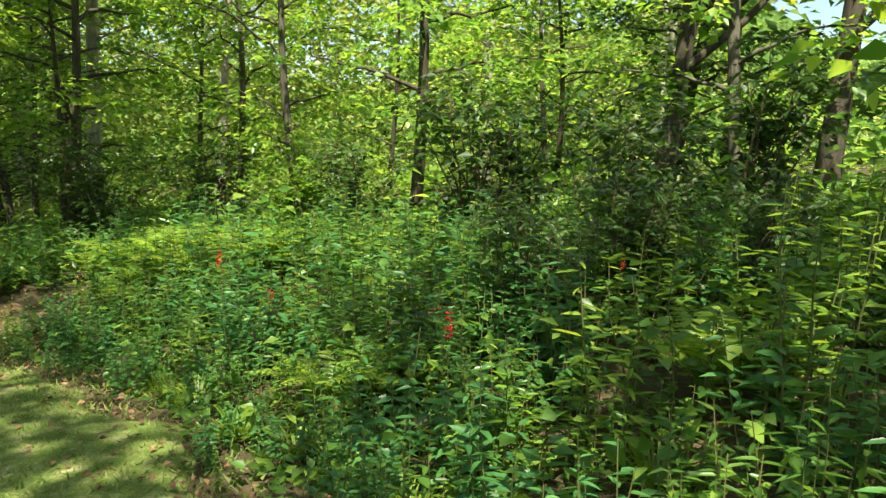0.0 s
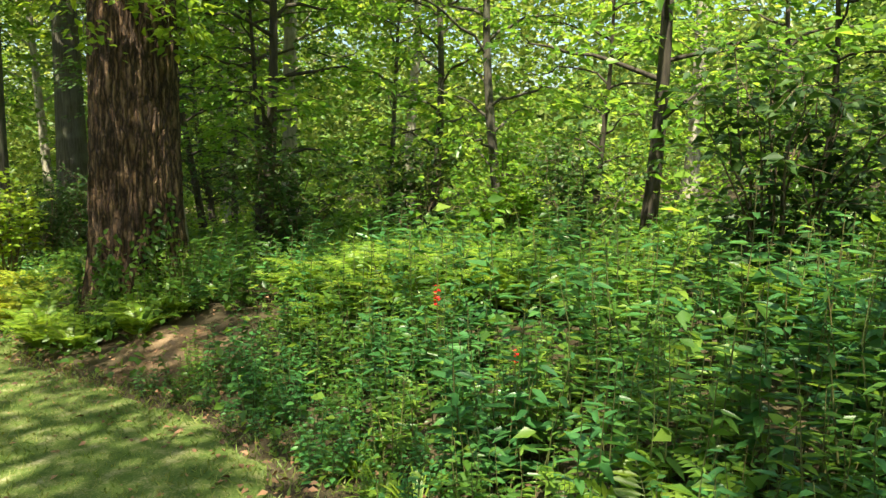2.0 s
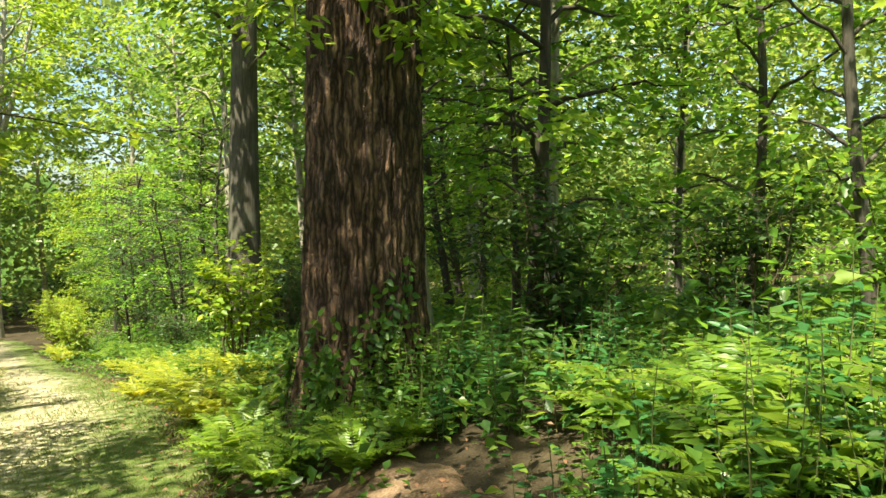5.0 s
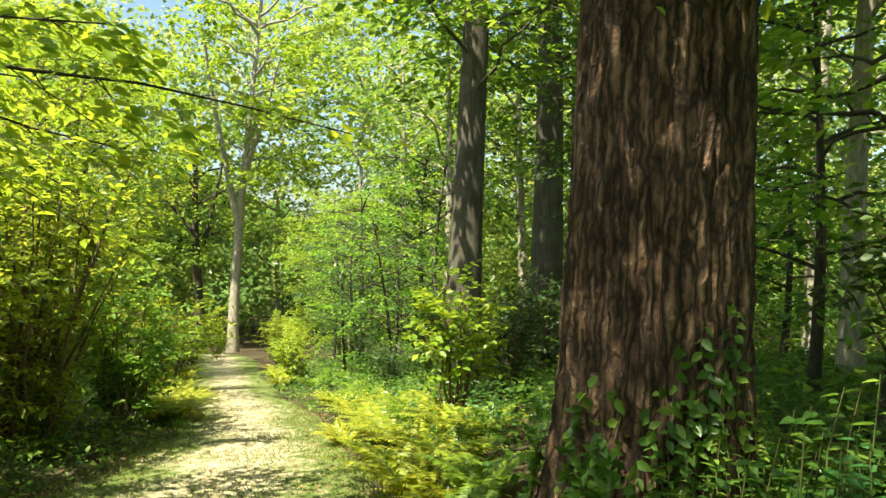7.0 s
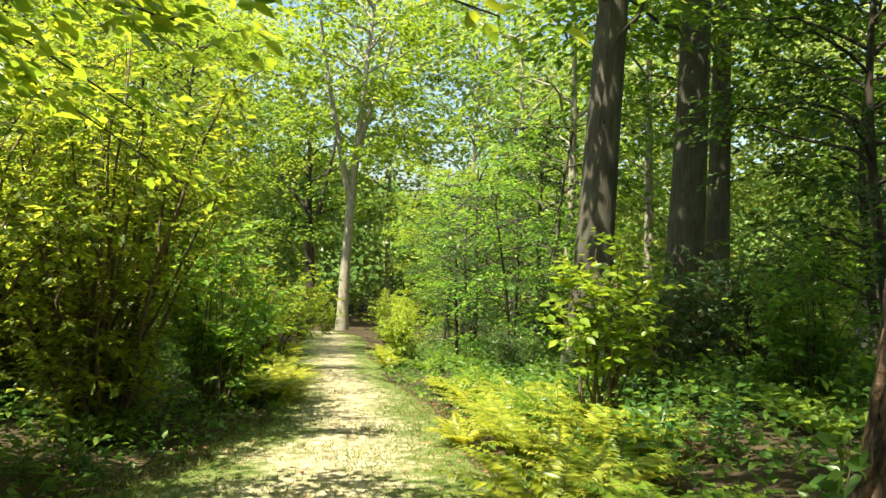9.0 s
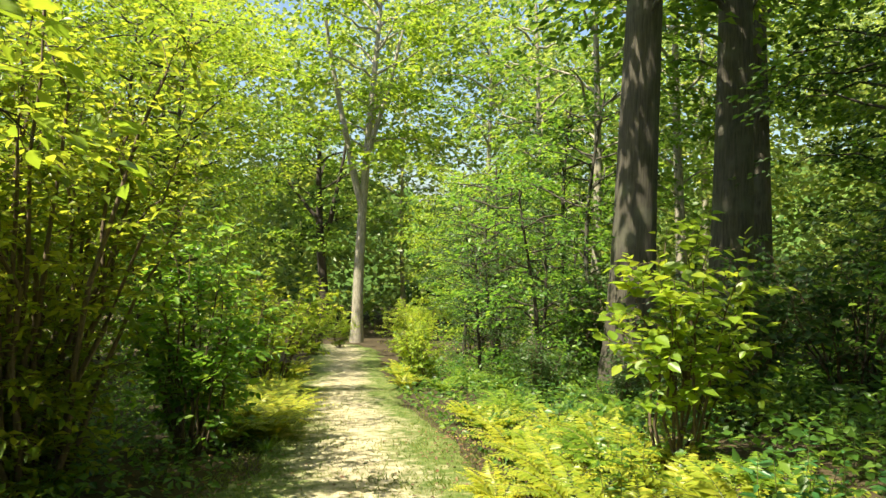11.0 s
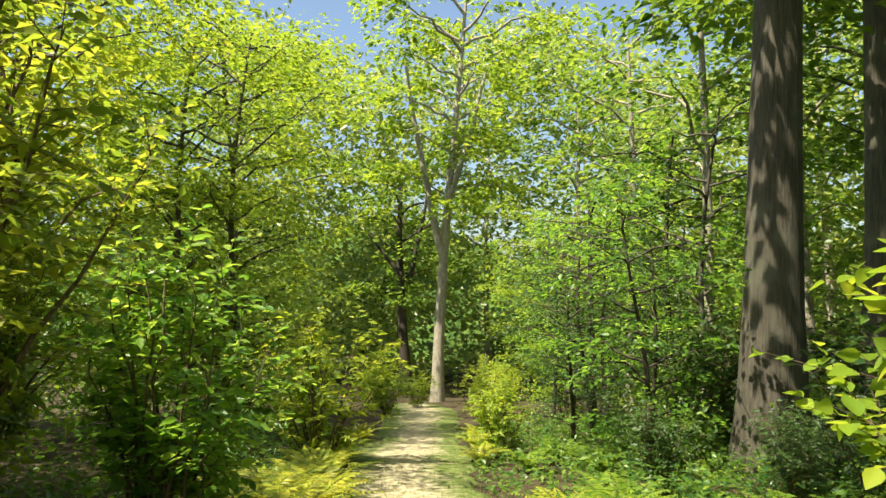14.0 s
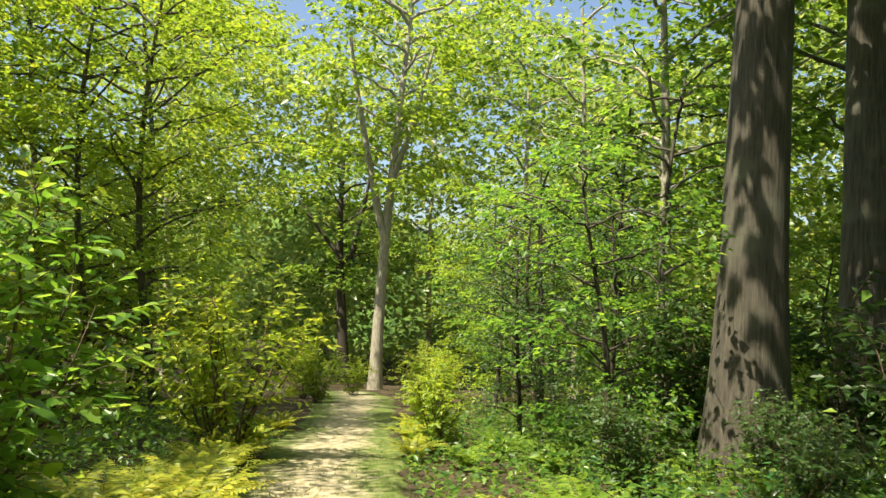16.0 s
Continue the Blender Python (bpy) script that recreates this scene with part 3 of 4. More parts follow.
            spray(rng, lm, o, unit(e - s) + rng.normal(0, 0.8, 3) * [1, 1, 0.3], rng.uniform(0.6, 1.0), 14, 0.13)
    for e in ((0.75, -0.35, 3.25), (1.0, -0.2, 3.1), (0.2, -1.05, 3.1), (0.5, -0.75, 3.45), (-0.7, -0.5, 3.6)):
        s = np.array([e[0] * 0.5, e[1] * 0.5, e[2] + 0.9])
        c = bend(s, np.array(e), 0.1, 7, rng, 0.03)
        tube(bm, c, np.linspace(0.014, 0.004, 7), 5)
        for u in range(9):
            o = c[int(rng.integers(3, 7))] + rng.normal(0, 0.06, 3)
            spray(rng, lm, o, np.array(e) - s + rng.normal(0, 0.7, 3) * [1, 1, 0.2] + [0, 0, 0.6], rng.uniform(0.25, 0.5), 10, 0.11, True)
    part(ob, "branch", bm.data("branches", BARK_GREY))
    # Sun and shade put into the leaf colour: yellower crown, deeper green boughs.
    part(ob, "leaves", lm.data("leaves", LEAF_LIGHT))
    part(ob, "leaves", nm.data("leaves", LEAF_CANOPY), "green leaves on long added boughs, coloured as in shade")
    put(ob, -6.44, 9.88)


def climber():
    """A creeper over the foot of the great tree: thin stems and small leaves lying on the bark."""
    rng = np.random.default_rng(12)
    sm, lm = Mesh(), Mesh()
    for i in range(34):
        a0 = radians(rng.uniform(-135, 25))
        top = rng.uniform(0.35, 1.0) + 0.9 * math.exp(-((math.degrees(a0) + 18) / 22) ** 2)
        z = np.linspace(0.0, top, 9)
        a = a0 + np.cumsum(rng.normal(0, 0.045, 9))
        lobes = 0.5 + 0.5 * np.cos(5 * a + 0.7) * (0.6 + 0.4 * np.cos(2 * a + 1.9))
        r = 0.535 * (1 - 0.03 * z) * (1 + np.exp(-(z + 0.3) / 0.55) * (0.28 + 0.42 * lobes)) + 0.05
        c = np.stack([r * np.cos(a), r * np.sin(a), z], -1)
        tube(sm, c, np.linspace(0.006, 0.002, 9), 4)
        n = 30
        t = rng.random(n)
        p = np.stack([np.interp(t, np.linspace(0, 1, 9), c[:, d]) for d in range(3)], -1)
        out = np.stack([np.cos(np.interp(t, np.linspace(0, 1, 9), a)), np.sin(np.interp(t, np.linspace(0, 1, 9), a)), 0 * t], -1)
        d = rng.normal(0, 0.7, (n, 3)) + out * 0.5 - [0, 0, 0.5]
        sz = rng.uniform(0.05, 0.10, n)
        leaves(lm, p + out * 0.015, d, out + rng.normal(0, 0.35, (n, 3)), sz, sz * 0.6, True)
    ob = new("climbing_plant", sm.data("stems", TWIG))
    tagged(ob, "small-leaved green creeper climbing the great tree's foot", "climbing plant")
    part(ob, "leaves", lm.data("leaves", LEAF_HERB))
    put(ob, -6.44, 9.88)


great_tree()
climber()

# ---------- tall trees ----------
tulip = tree("tall_tree", 21, 22, 0.47, 0.31, 6.0, 26, 19, 14, 0.32, BARK_GREY, LEAF_CANOPY, lean=(0.012, 0), sway=0.12, size=1.6,
             label="tall straight forest tree with grey furrowed bark", group="tall forest trees")
put(tulip, -17.73, 19.62, 20)
again(tulip, -18.33, 23.68, 140, 1.12)
slim = tree("slim_tree", 22, 18, 0.24, 0.24, 4.2, 20, 9, 12, 0.38, BARK_PALE, LEAF_CANOPY, sway=0.25, size=1.5,
            label="slim pale-barked forest tree", group="slim forest trees")
put(slim, -26.33, 32.21, 0)
forked = tree("forked_tree", 23, 26, 0.37, 0.42, 6.5, 26, 18, 14, 0.42, BARK_PALE, LEAF_LIGHT, lean=(-0.02, 0.05), sway=0.3, size=1.5, taper=0.8, flare=1.3,
              forks=[((0.0, 0.35, 8.5), (-1.6, -1.6, 20.5), 0.26), ((0.1, 0.6, 12.0), (0.9, 2.8, 20.5), 0.2)],
              label="pale forked tree with sunlit trunk beside the path's end", category="tree")
put(forked, -50.64, 31.06)
darkt = tree("dark_tree", 24, 17, 0.42, 0.35, 5.0, 18, 14, 13, 0.42, BARK_DARK, LEAF_CANOPY, sway=0.3, size=1.4,
             forks=[((0.1, 0.1, 8.0), (-1.8, -3.0, 12.5), 0.18), ((0.0, 0.2, 8.5), (0.8, 1.2, 15.5), 0.2)],
             label="dark-trunked shaded tree with several limbs", category="tree")
put(darkt, -60.18, 33.54)

# others, further off and on both sides
FAR_TALL = [(-33, 7, 0.95), (-36, 7, 1.0), (-52, 13, 1.0), (-47, 38, 1.05), (-36, 33, 0.95), (-31, 40, 1.0), (-20, 37, 1.0), (-12, 27, 0.9),
            (-9.5, 33, 1.0), (1.5, 28, 1.0), (6, 20, 0.95), (-62, 22, 1.1), (-66, 44, 1.1), (-52, 47, 1.1), (9, 33, 1.0), (-25, 26, 0.8),
            (-24, 2, 0.95), (-34, 3, 1.0), (-20.5, -9, 1.0), (-1, -16, 1.0), (12, -8, 1.0), (14, 7, 1.0)]
for i, (x, y, s) in enumerate(FAR_TALL):
    again(slim, x, y, i * 67 % 360, s)
# Unseen tree behind the start, added to shade the lawn.
again(tulip, -4.9, -3.8, 33, 0.85)
again(tulip, -22.0, 30.5, 200, 1.0)
again(slim, -41.0, 9.5, 10, 1.25)
# Two more out of view, added to throw dapples on the bed.
again(slim, 4.4, -4.6, 60, 0.7)
again(slim, 3.4, -0.9, 200, 0.8)
# Hidden by the great tree; added for the shade of its crown.
again(slim, -8.2, 13.4, 80, 1.0)
for x, y, s in ((-7.97, 17.77, 0.72), (-18.24, 33.85, 1.1), ):
    again(slim, x, y, x * 31, s)
leaning = tree("leaning_tree", 25, 12, 0.15, 0.28, 3.0, 16, 10, 13, 0.17, BARK_DARK, LEAF_CANOPY, lean=(0.10, -0.02), sway=0.1, size=0.9, sides=10,
               forks=[((0.22, 0, 2.2), (2.3, -0.2, 4.6), 0.07)], label="dark leaning tree with an arching limb", group="leaning trees")
put(leaning, 2.85, 10.2, 0, 0.9)
again(leaning, 4.6, 9.3, 25, 1.0)

# ---------- understory trees ----------
maple = tree("understory_tree", 31, 6.2, 0.10, 0.22, 2.4, 18, 8, 14, 0.145, BARK_DARK, LEAF_UNDER, sway=0.12, size=0.62, rise=0.22, sides=9,
             label="slender understory tree with flat layered green sprays", group="understory trees")
put(maple, -5.75, 11.9, 30)
maple2 = tree("understory_tree", 32, 4.6, 0.065, 0.10, 1.9, 16, 9, 14, 0.13, BARK_DARK, LEAF_UNDER, sway=0.2, size=0.58, rise=0.25, sides=8,
              label="small understory tree with layered green leaves", group="understory trees")
put(maple2, -19.08, 18.32, 80, 0.9)
maple3 = tree("understory_tree", 33, 7.5, 0.09, 0.10, 2.4, 22, 8, 14, 0.155, BARK_GREY, LEAF_UNDER, sway=0.25, size=0.7, rise=0.3, sides=8,
              label="tall slender young tree with dense green leaves", group="understory trees")
put(maple3, -2.6, 14.2, 10)
rng = np.random.default_rng(77)
protos = [maple, maple2, maple3]
SPOTS = [(-0.4, 11.2), (1.8, 12.6), (-4.2, 15.6), (-7.6, 15.4), (-1.2, 17.2), (3.6, 9.2), (4.6, 12.5), (2.2, 16.4), (-5.8, 18.5), (-10.5, 21.5), (5.6, 6.2), (7.5, 9.8),
         (-12.6, 23.8), (-14.8, 26.4), (-21.5, 22.6), (-30.2, 24.6), (-21.6, 27.6), (-29, 29), (-25.4, 22.4),
         (-34.2, 28.6), (-37.2, 30.5), (-40, 33), (-38, 13.5), (-30.5, 9.6), (-41, 16),
         (-21.5, 4.2), (3.8, 3.2), (6.0, 1.0)]
for i, (x, y) in enumerate(SPOTS):
    again(protos[i % 3], x, y, rng.uniform(0, 360), rng.uniform(0.8, 1.2))
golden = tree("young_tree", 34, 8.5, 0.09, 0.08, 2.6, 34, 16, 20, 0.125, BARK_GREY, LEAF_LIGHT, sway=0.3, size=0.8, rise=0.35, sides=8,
              label="young tree with leaves coloured a sunlit yellow-green", group="yellow-green young trees")
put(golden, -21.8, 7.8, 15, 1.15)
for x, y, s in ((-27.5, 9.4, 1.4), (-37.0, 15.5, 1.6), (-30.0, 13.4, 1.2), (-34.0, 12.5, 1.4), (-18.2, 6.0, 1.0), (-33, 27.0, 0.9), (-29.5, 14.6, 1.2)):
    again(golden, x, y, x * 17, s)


shade = tree("shade_tree", 35, 8.0, 0.11, 0.12, 3.0, 26, 11, 15, 0.135, BARK_DARK, LEAF_SHADED, sway=0.3, size=0.75, rise=0.2, sides=8,
             label="layered understory tree, its leaves coloured dark as in deep shade", group="dark understory trees")
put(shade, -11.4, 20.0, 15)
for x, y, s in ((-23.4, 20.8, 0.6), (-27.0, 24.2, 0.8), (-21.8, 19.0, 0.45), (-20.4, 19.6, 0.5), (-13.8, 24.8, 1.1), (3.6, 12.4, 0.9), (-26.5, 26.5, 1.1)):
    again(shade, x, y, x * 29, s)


sapling = tree("sapling", 36, 2.9, 0.03, 0.45, 1.15, 9, 4, 8, 0.15, BARK_DARK, LEAF_LIGHT, sway=0.1, size=0.4, rise=0.1, sides=7, fine=True,
               label="slender sapling with large yellow-green leaves", category="tree")
put(sapling, 2.65, 3.3, 0)


# ---------- shrubs ----------
def shrub(name, seed, height, spread, stems, twigs, per_twig, leaf, leafmat, wide=0.5, fine=False, label="", group="", low=0.1, category="shrub", twig_len=0.4):
    """Many arching stems from one foot, twigs all along them, leaves along each twig."""
    rng = np.random.default_rng(seed)
    sm, lm = Mesh(), Mesh()
    for i in range(stems):
        ang = rng.uniform(0, 6.28)
        R = spread * math.sqrt(rng.random())
        foot = np.array([math.cos(ang), math.sin(ang), 0]) * 0.12 * R + [0, 0, -0.08]
        top = np.array([math.cos(ang) * R, math.sin(ang) * R, height * (1 - 0.35 * (R / spread) ** 2) * rng.uniform(0.7, 1.05)])
        c = bend(foot, top, 0.06 * height, 9, rng, 0.03 * height)
        tube(sm, c, np.linspace(0.006 * height + 0.004, 0.003, 9), 4)
        ts = rng.uniform(low, 1, twigs)
        for t in ts:
            o = np.array([np.interp(t, np.linspace(0, 1, 9), c[:, d]) for d in range(3)])
            w = unit(rng.normal(size=3) * [1, 1, 0.5] + [math.cos(ang) * 0.4, math.sin(ang) * 0.4, 0.35])
            ln = twig_len * rng.uniform(0.6, 1.4)
            e = o + w * ln
            tube(sm, np.stack([o, e]), [0.004, 0.0015], 3)
            u = (np.arange(per_twig) + rng.random(per_twig)) / per_twig
            pos = o + (e - o) * u[:, None]
            sd = unit(np.cross(w, [0, 0, 1.0])) * np.where(np.arange(per_twig) % 2 == 0, 1, -1)[:, None]
            d = sd * 0.9 + w * 0.6 + rng.normal(0, 0.3, (per_twig, 3)) - [0, 0, 0.15]
            sz = leaf * rng.uniform(0.6, 1.3, per_twig)
            leaves(lm, pos, d, np.array([0, 0, 1.0]) + rng.normal(0, 0.4, (per_twig, 3)), sz, sz * wide, fine)
    ob = new(name, sm.data("stems", TWIG))
    tagged(ob, label, category, group)
    part(ob, "leaves", lm.data("leaves", leafmat))
    return ob


hedge = shrub("tall_shrub", 41, 4.3, 1.7, 36, 36, 11, 0.098, LEAF_SHRUB, low=0.03, label="tall dense shrub with small leaves along the path", group="tall path shrubs")
put(hedge, -14.5, 8.7, 0, 1.1)
for x, y, s, r in ((-12.5, 6.7, 0.92, 70), (-10.3, 4.7, 0.95, 150), (-16.4, 7.7, 1.15, 210), (-8.2, 2.3, 0.8, 300), (-19.4, 8.8, 0.9, 120)):
    again(hedge, x, y, r, s)
broad = shrub("broadleaf_shrub", 42, 2.4, 0.75, 13, 11, 8, 0.115, LEAF_LIGHT, wide=0.66, fine=2, label="open shrub with large bright yellow-green leaves", group="broadleaf shrubs", low=0.42)
put(broad, -11.4, 13.1, 60)
glossy = shrub("glossy_shrub", 43, 2.6, 1.1, 22, 18, 8, 0.12, LEAF_UNDER, wide=0.5, fine=2, label="glossy dark green broadleaf shrub by the path", group="glossy shrubs", low=0.2)
put(glossy, -16.3, 10.6, 0)
pale = shrub("pale_shrub", 44, 2.2, 1.0, 18, 14, 9, 0.12, LEAF_LIGHT, label="rounded pale green shrub beside the path", group="pale shrubs")
put(pale, -22.5, 14.1, 0, 1.3)
again(pale, -22.2, 17.6, 90, 0.75)
for x, y, s in ((-29.2, 21.6, 0.9), (-37.5, 22.0, 1.0), (-36.0, 26.4, 1.0), (-40.5, 22.6, 1.1), (-40.0, 28.4, 1.2), (-43.5, 26.2, 0.9)):
    again(pale, x, y, x * 37, s)
# Darkened leaves stand in for the deep shade right of the path.
darks = shrub("dark_shrub", 45, 2.1, 1.2, 18, 12, 7, 0.125, LEAF_SHADED, label="evergreen shrub with shade put into its dark leaf colour", group="dark shrubs")
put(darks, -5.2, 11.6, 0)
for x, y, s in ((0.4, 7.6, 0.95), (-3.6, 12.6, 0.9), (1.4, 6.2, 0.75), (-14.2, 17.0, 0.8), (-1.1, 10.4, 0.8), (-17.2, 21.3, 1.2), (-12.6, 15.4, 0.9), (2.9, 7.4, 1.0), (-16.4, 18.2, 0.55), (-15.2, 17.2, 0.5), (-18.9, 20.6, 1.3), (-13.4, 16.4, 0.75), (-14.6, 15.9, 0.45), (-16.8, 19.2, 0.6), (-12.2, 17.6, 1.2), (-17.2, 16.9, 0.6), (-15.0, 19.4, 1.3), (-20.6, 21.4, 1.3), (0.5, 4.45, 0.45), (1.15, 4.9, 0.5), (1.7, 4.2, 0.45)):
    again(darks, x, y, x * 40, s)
again(glossy, -9.8, 14.6, 50, 0.7)
again(glossy, -2.2, 11.6, 200, 0.7)


# ---------- the tree that hangs over the path ----------
def hanging_tree():
    rng = np.random.default_rng(51)
    tm, bm, lm = Mesh(), Mesh(), Mesh()
    base = np.array([-9.4, 3.6, gz(-9.4, 3.6)])
    tp = trunk_points(7.5, (-0.02, 0.06), 0.2, 14, rng)
    tube(tm, tp, np.linspace(0.14, 0.05, 14), 10)
    tips = [(-10.9, 8.3, 1.9), (-8.9, 9.5, 1.8), (-9.4, 7.0, 1.35), (-9.3, 7.9, 1.55), (-8.3, 7.4, 2.1), (-10.8, 8.1, 1.3), (-11.3, 8.3, 1.05), (-10.2, 7.2, 2.5), (-8.4, 7.2, 3.0), (-11.2, 6.4, 1.6), (-8.0, 5.8, 3.6), (-10.9, 9.3, 3.6),
            (-9.2, 8.2, 4.3), (-7.6, 2.4, 4.2)]
    for e in tips:
        h = min(6.8, max(2.4, e[2] - base[2] - 0.8))
        s = np.array([np.interp(h, tp[:, 2], tp[:, 0]), np.interp(h, tp[:, 2], tp[:, 1]), h])
        q = bend(s, np.array(e) - base, 0.35, 10, rng, 0.11)
        tube(bm, q, np.linspace(0.028, 0.005, 10), 6)
        for u in range(22):
            t = rng.uniform(0.35, 1)
            o = np.array([np.interp(t, np.linspace(0, 1, 10), q[:, d]) for d in range(3)])
            w = unit(q[-1] - q[0]) + rng.normal(0, 0.8, 3) * [1, 1, 0.25]
            o2 = o + unit(w) * 0.15 + [0, 0, rng.normal(-0.02, 0.1)]
            tube(bm, np.stack([o, (o + o2) / 2, o2]), [0.006, 0.004, 0.003], 3)
            spray(rng, lm, o2, w, rng.uniform(0.35, 0.65), 16, 0.12, True)
    ob = new("overhanging_tree", tm.data("trunk", BARK_DARK))
    tagged(ob, "young tree whose leafy limbs hang over the path", "tree")
    part(ob, "branch", bm.data("branches", BARK_DARK))
    # The sunlit yellow of these sprays is partly in the leaf colour.
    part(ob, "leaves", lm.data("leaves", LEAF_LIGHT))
    ob.matrix_basis = Matrix.Translation(base)


hanging_tree()


# ---------- herbs and ferns ----------
def herb(name, seed, stems, height, leaf, wide, per_stem, mat, label, group, spread=0.22, flower=False, opposite=False, lean=0.25, droop=0.25):
    """A clump of upright leafy stems."""
    rng = np.random.default_rng(seed)
    sm, lm, fm = Mesh(), Mesh(), Mesh()
    for i in range(stems):
        a, R = rng.uniform(0, 6.28), spread * math.sqrt(rng.random())
        foot = np.array([math.cos(a) * R, math.sin(a) * R, -0.05])
        h = height * rng.uniform(0.65, 1.1)
        top = foot + [math.cos(a) * h * lean * rng.random(), math.sin(a) * h * lean * rng.random(), h]
        c = bend(foot, top, 0.02, 7, rng, 0.012)
        tube(sm, c[::2], np.linspace(0.006, 0.002, 4), 3)
        n = per_stem
        t = 0.06 + 0.94 * (np.arange(n) + rng.random(n) * 0.6) / n
        pos = np.stack([np.interp(t, np.linspace(0, 1, 7), c[:, d]) for d in range(3)], -1)
        ang = np.arange(n) * (math.pi if opposite else 2.4) + (np.arange(n) // 2 * 1.57 if opposite else 0) + rng.normal(0, 0.35, n)
        d = np.stack([np.cos(ang), np.sin(ang), rng.uniform(-0.05, 0.55, n)], -1)
        sz = leaf * rng.uniform(0.7, 1.2, n) * np.clip(1.25 - 0.75 * t, 0.3, 1.0)
        leaves(lm, pos, d, np.array([0, 0, 1.0]) + rng.normal(0, 0.25, (n, 3)), sz, sz * wide, True, droop)
        if flower and i < 1:
            k = 24
            u = rng.random(k)
            fp = top + np.stack([np.zeros(k), np.zeros(k), u * 0.2 - 0.02], -1)
            fa = rng.uniform(0, 6.28, k)
            leaves(fm, fp, np.stack([np.cos(fa), np.sin(fa), rng.uniform(-0.4, 0.5, k)], -1), rng.normal(size=(k, 3)), 0.034, 0.018)
            tube(sm, bend(top, top + [0, 0, 0.2], 0, 4), np.linspace(0.003, 0.0015, 4), 4)
    ob = new(name, sm.data("stems", STEM_GREEN))
    tagged(ob, label, "plant", group)
    part(ob, "leaves", lm.data("leaves", mat))
    if flower:
        part(ob, "flowers", fm.data("flowers", PETAL_RED), "scarlet flower spike")
    return ob


def fern(name, seed, fronds, length, mat, label, group, arch=0.6):
    rng = np.random.default_rng(seed)
    sm, lm = Mesh(), Mesh()
    for i in range(fronds):
        a = i * 6.28 / fronds + rng.normal(0, 0.25)
        L = length * rng.uniform(0.75, 1.15)
        t = np.linspace(0, 1, 9)
        out = L * (0.15 * t + arch * t ** 2 * rng.uniform(0.7, 1.2))
        up = L * (0.95 * t - 0.42 * t ** 2.6) * rng.uniform(0.75, 1.05)
        c = np.stack([math.cos(a) * (0.04 + out), math.sin(a) * (0.04 + out), up - 0.03], -1)
        tube(sm, c, np.linspace(0.004, 0.0015, 9), 3)
        n = 21
        u = np.repeat(np.linspace(0.16, 0.99, n), 2)
        sg = np.tile([1.0, -1.0], n)
        pos = np.stack([np.interp(u, t, c[:, d]) for d in range(3)], -1)
        tan = unit(np.stack([np.interp(u, t, np.gradient(c[:, d])) for d in range(3)], -1))
        sd = unit(np.cross(tan, [0, 0, 1.0] + 0 * tan)) * sg[:, None]
        nrm = np.cross(sd, tan) * sg[:, None]
        d = sd + tan * 0.35 + rng.normal(0, 0.08, (2 * n, 3))
        pl = L * 0.19 * np.sin(np.clip(u * 1.02, 0, 1) ** 0.75 * math.pi) ** 0.8 + 0.012
        leaves(lm, pos, d, nrm, pl, 0.026 + 0.1 * pl, False, 0.12)
    ob = new(name, sm.data("rachis", STEM_GREEN))
    tagged(ob, label, "fern", group)
    part(ob, "fronds", lm.data("fronds", mat))
    return ob


HERBS = [
    herb("lance_leaved_herb", 61, 7, 0.85, 0.15, 0.27, 18, LEAF_HERB, "leafy green woodland herb with lance-shaped leaves", "lance-leaved herbs"),
    herb("oval_leaved_herb", 62, 8, 0.70, 0.11, 0.55, 14, LEAF_BLUE, "bushy green herb with oval leaves", "oval-leaved herbs", opposite=True),
    herb("small_leaved_herb", 63, 9, 0.60, 0.085, 0.5, 16, LEAF_HERB, "low bushy herb with small green leaves", "small-leaved herbs", spread=0.28),
    herb("bluish_herb", 64, 6, 0.95, 0.17, 0.33, 18, LEAF_BLUE, "tall bluish green herb with long leaves", "tall herbs", spread=0.2),
]
put(HERBS[0], -0.5, 4.6)
put(HERBS[1], -1.3, 5.4)
put(HERBS[2], -2.2, 6.4)
put(HERBS[3], 0.2, 4.9)
rng = np.random.default_rng(88)


def scatter(protos, n, box, rule, s0, s1, gap):
    """Copies of plants at random over a box of the plan, where rule allows, not closer than gap."""
    done = []
    for _ in range(n * 30):
        if len(done) >= n:
            break
        x, y = rng.uniform(box[0], box[1]), rng.uniform(box[2], box[3])
        r, l = float(side_of(RA, (x, y))[0]), float(side_of(LA, (x, y))[0])
        if not rule(x, y, r, l) or any((x - a) ** 2 + (y - b) ** 2 < gap * gap for a, b in done):
            continue
        done.append((x, y))
        again(protos[int(rng.integers(len(protos)))], x, y, rng.uniform(0, 360), rng.uniform(s0, s1))


def off_trunk(x, y):
    return math.hypot(x + 6.44, y - 9.88) > 0.95 and math.hypot(x + 4.75, y - 7.95) > 0.95


scatter(HERBS, 70, (-5.0, 3.5, 1.2, 10.0), lambda x, y, r, l: 0.35 < r < 1.3 and off_trunk(x, y), 0.55, 0.85, 0.24)
scatter(HERBS, 130, (-5.2, 4.5, 0.8, 11.5), lambda x, y, r, l: 1.3 < r < 5.0 and off_trunk(x, y), 0.8, 1.2, 0.36)
scatter(HERBS, 60, (-24, -5, 8, 22), lambda x, y, r, l: 0.5 < r < 6 and off_trunk(x, y), 0.6, 1.0, 0.4)
scatter(HERBS[1:3], 36, (-24, -6, 3, 16), lambda x, y, r, l: -1.4 < l < -0.15, 0.5, 0.9, 0.4)

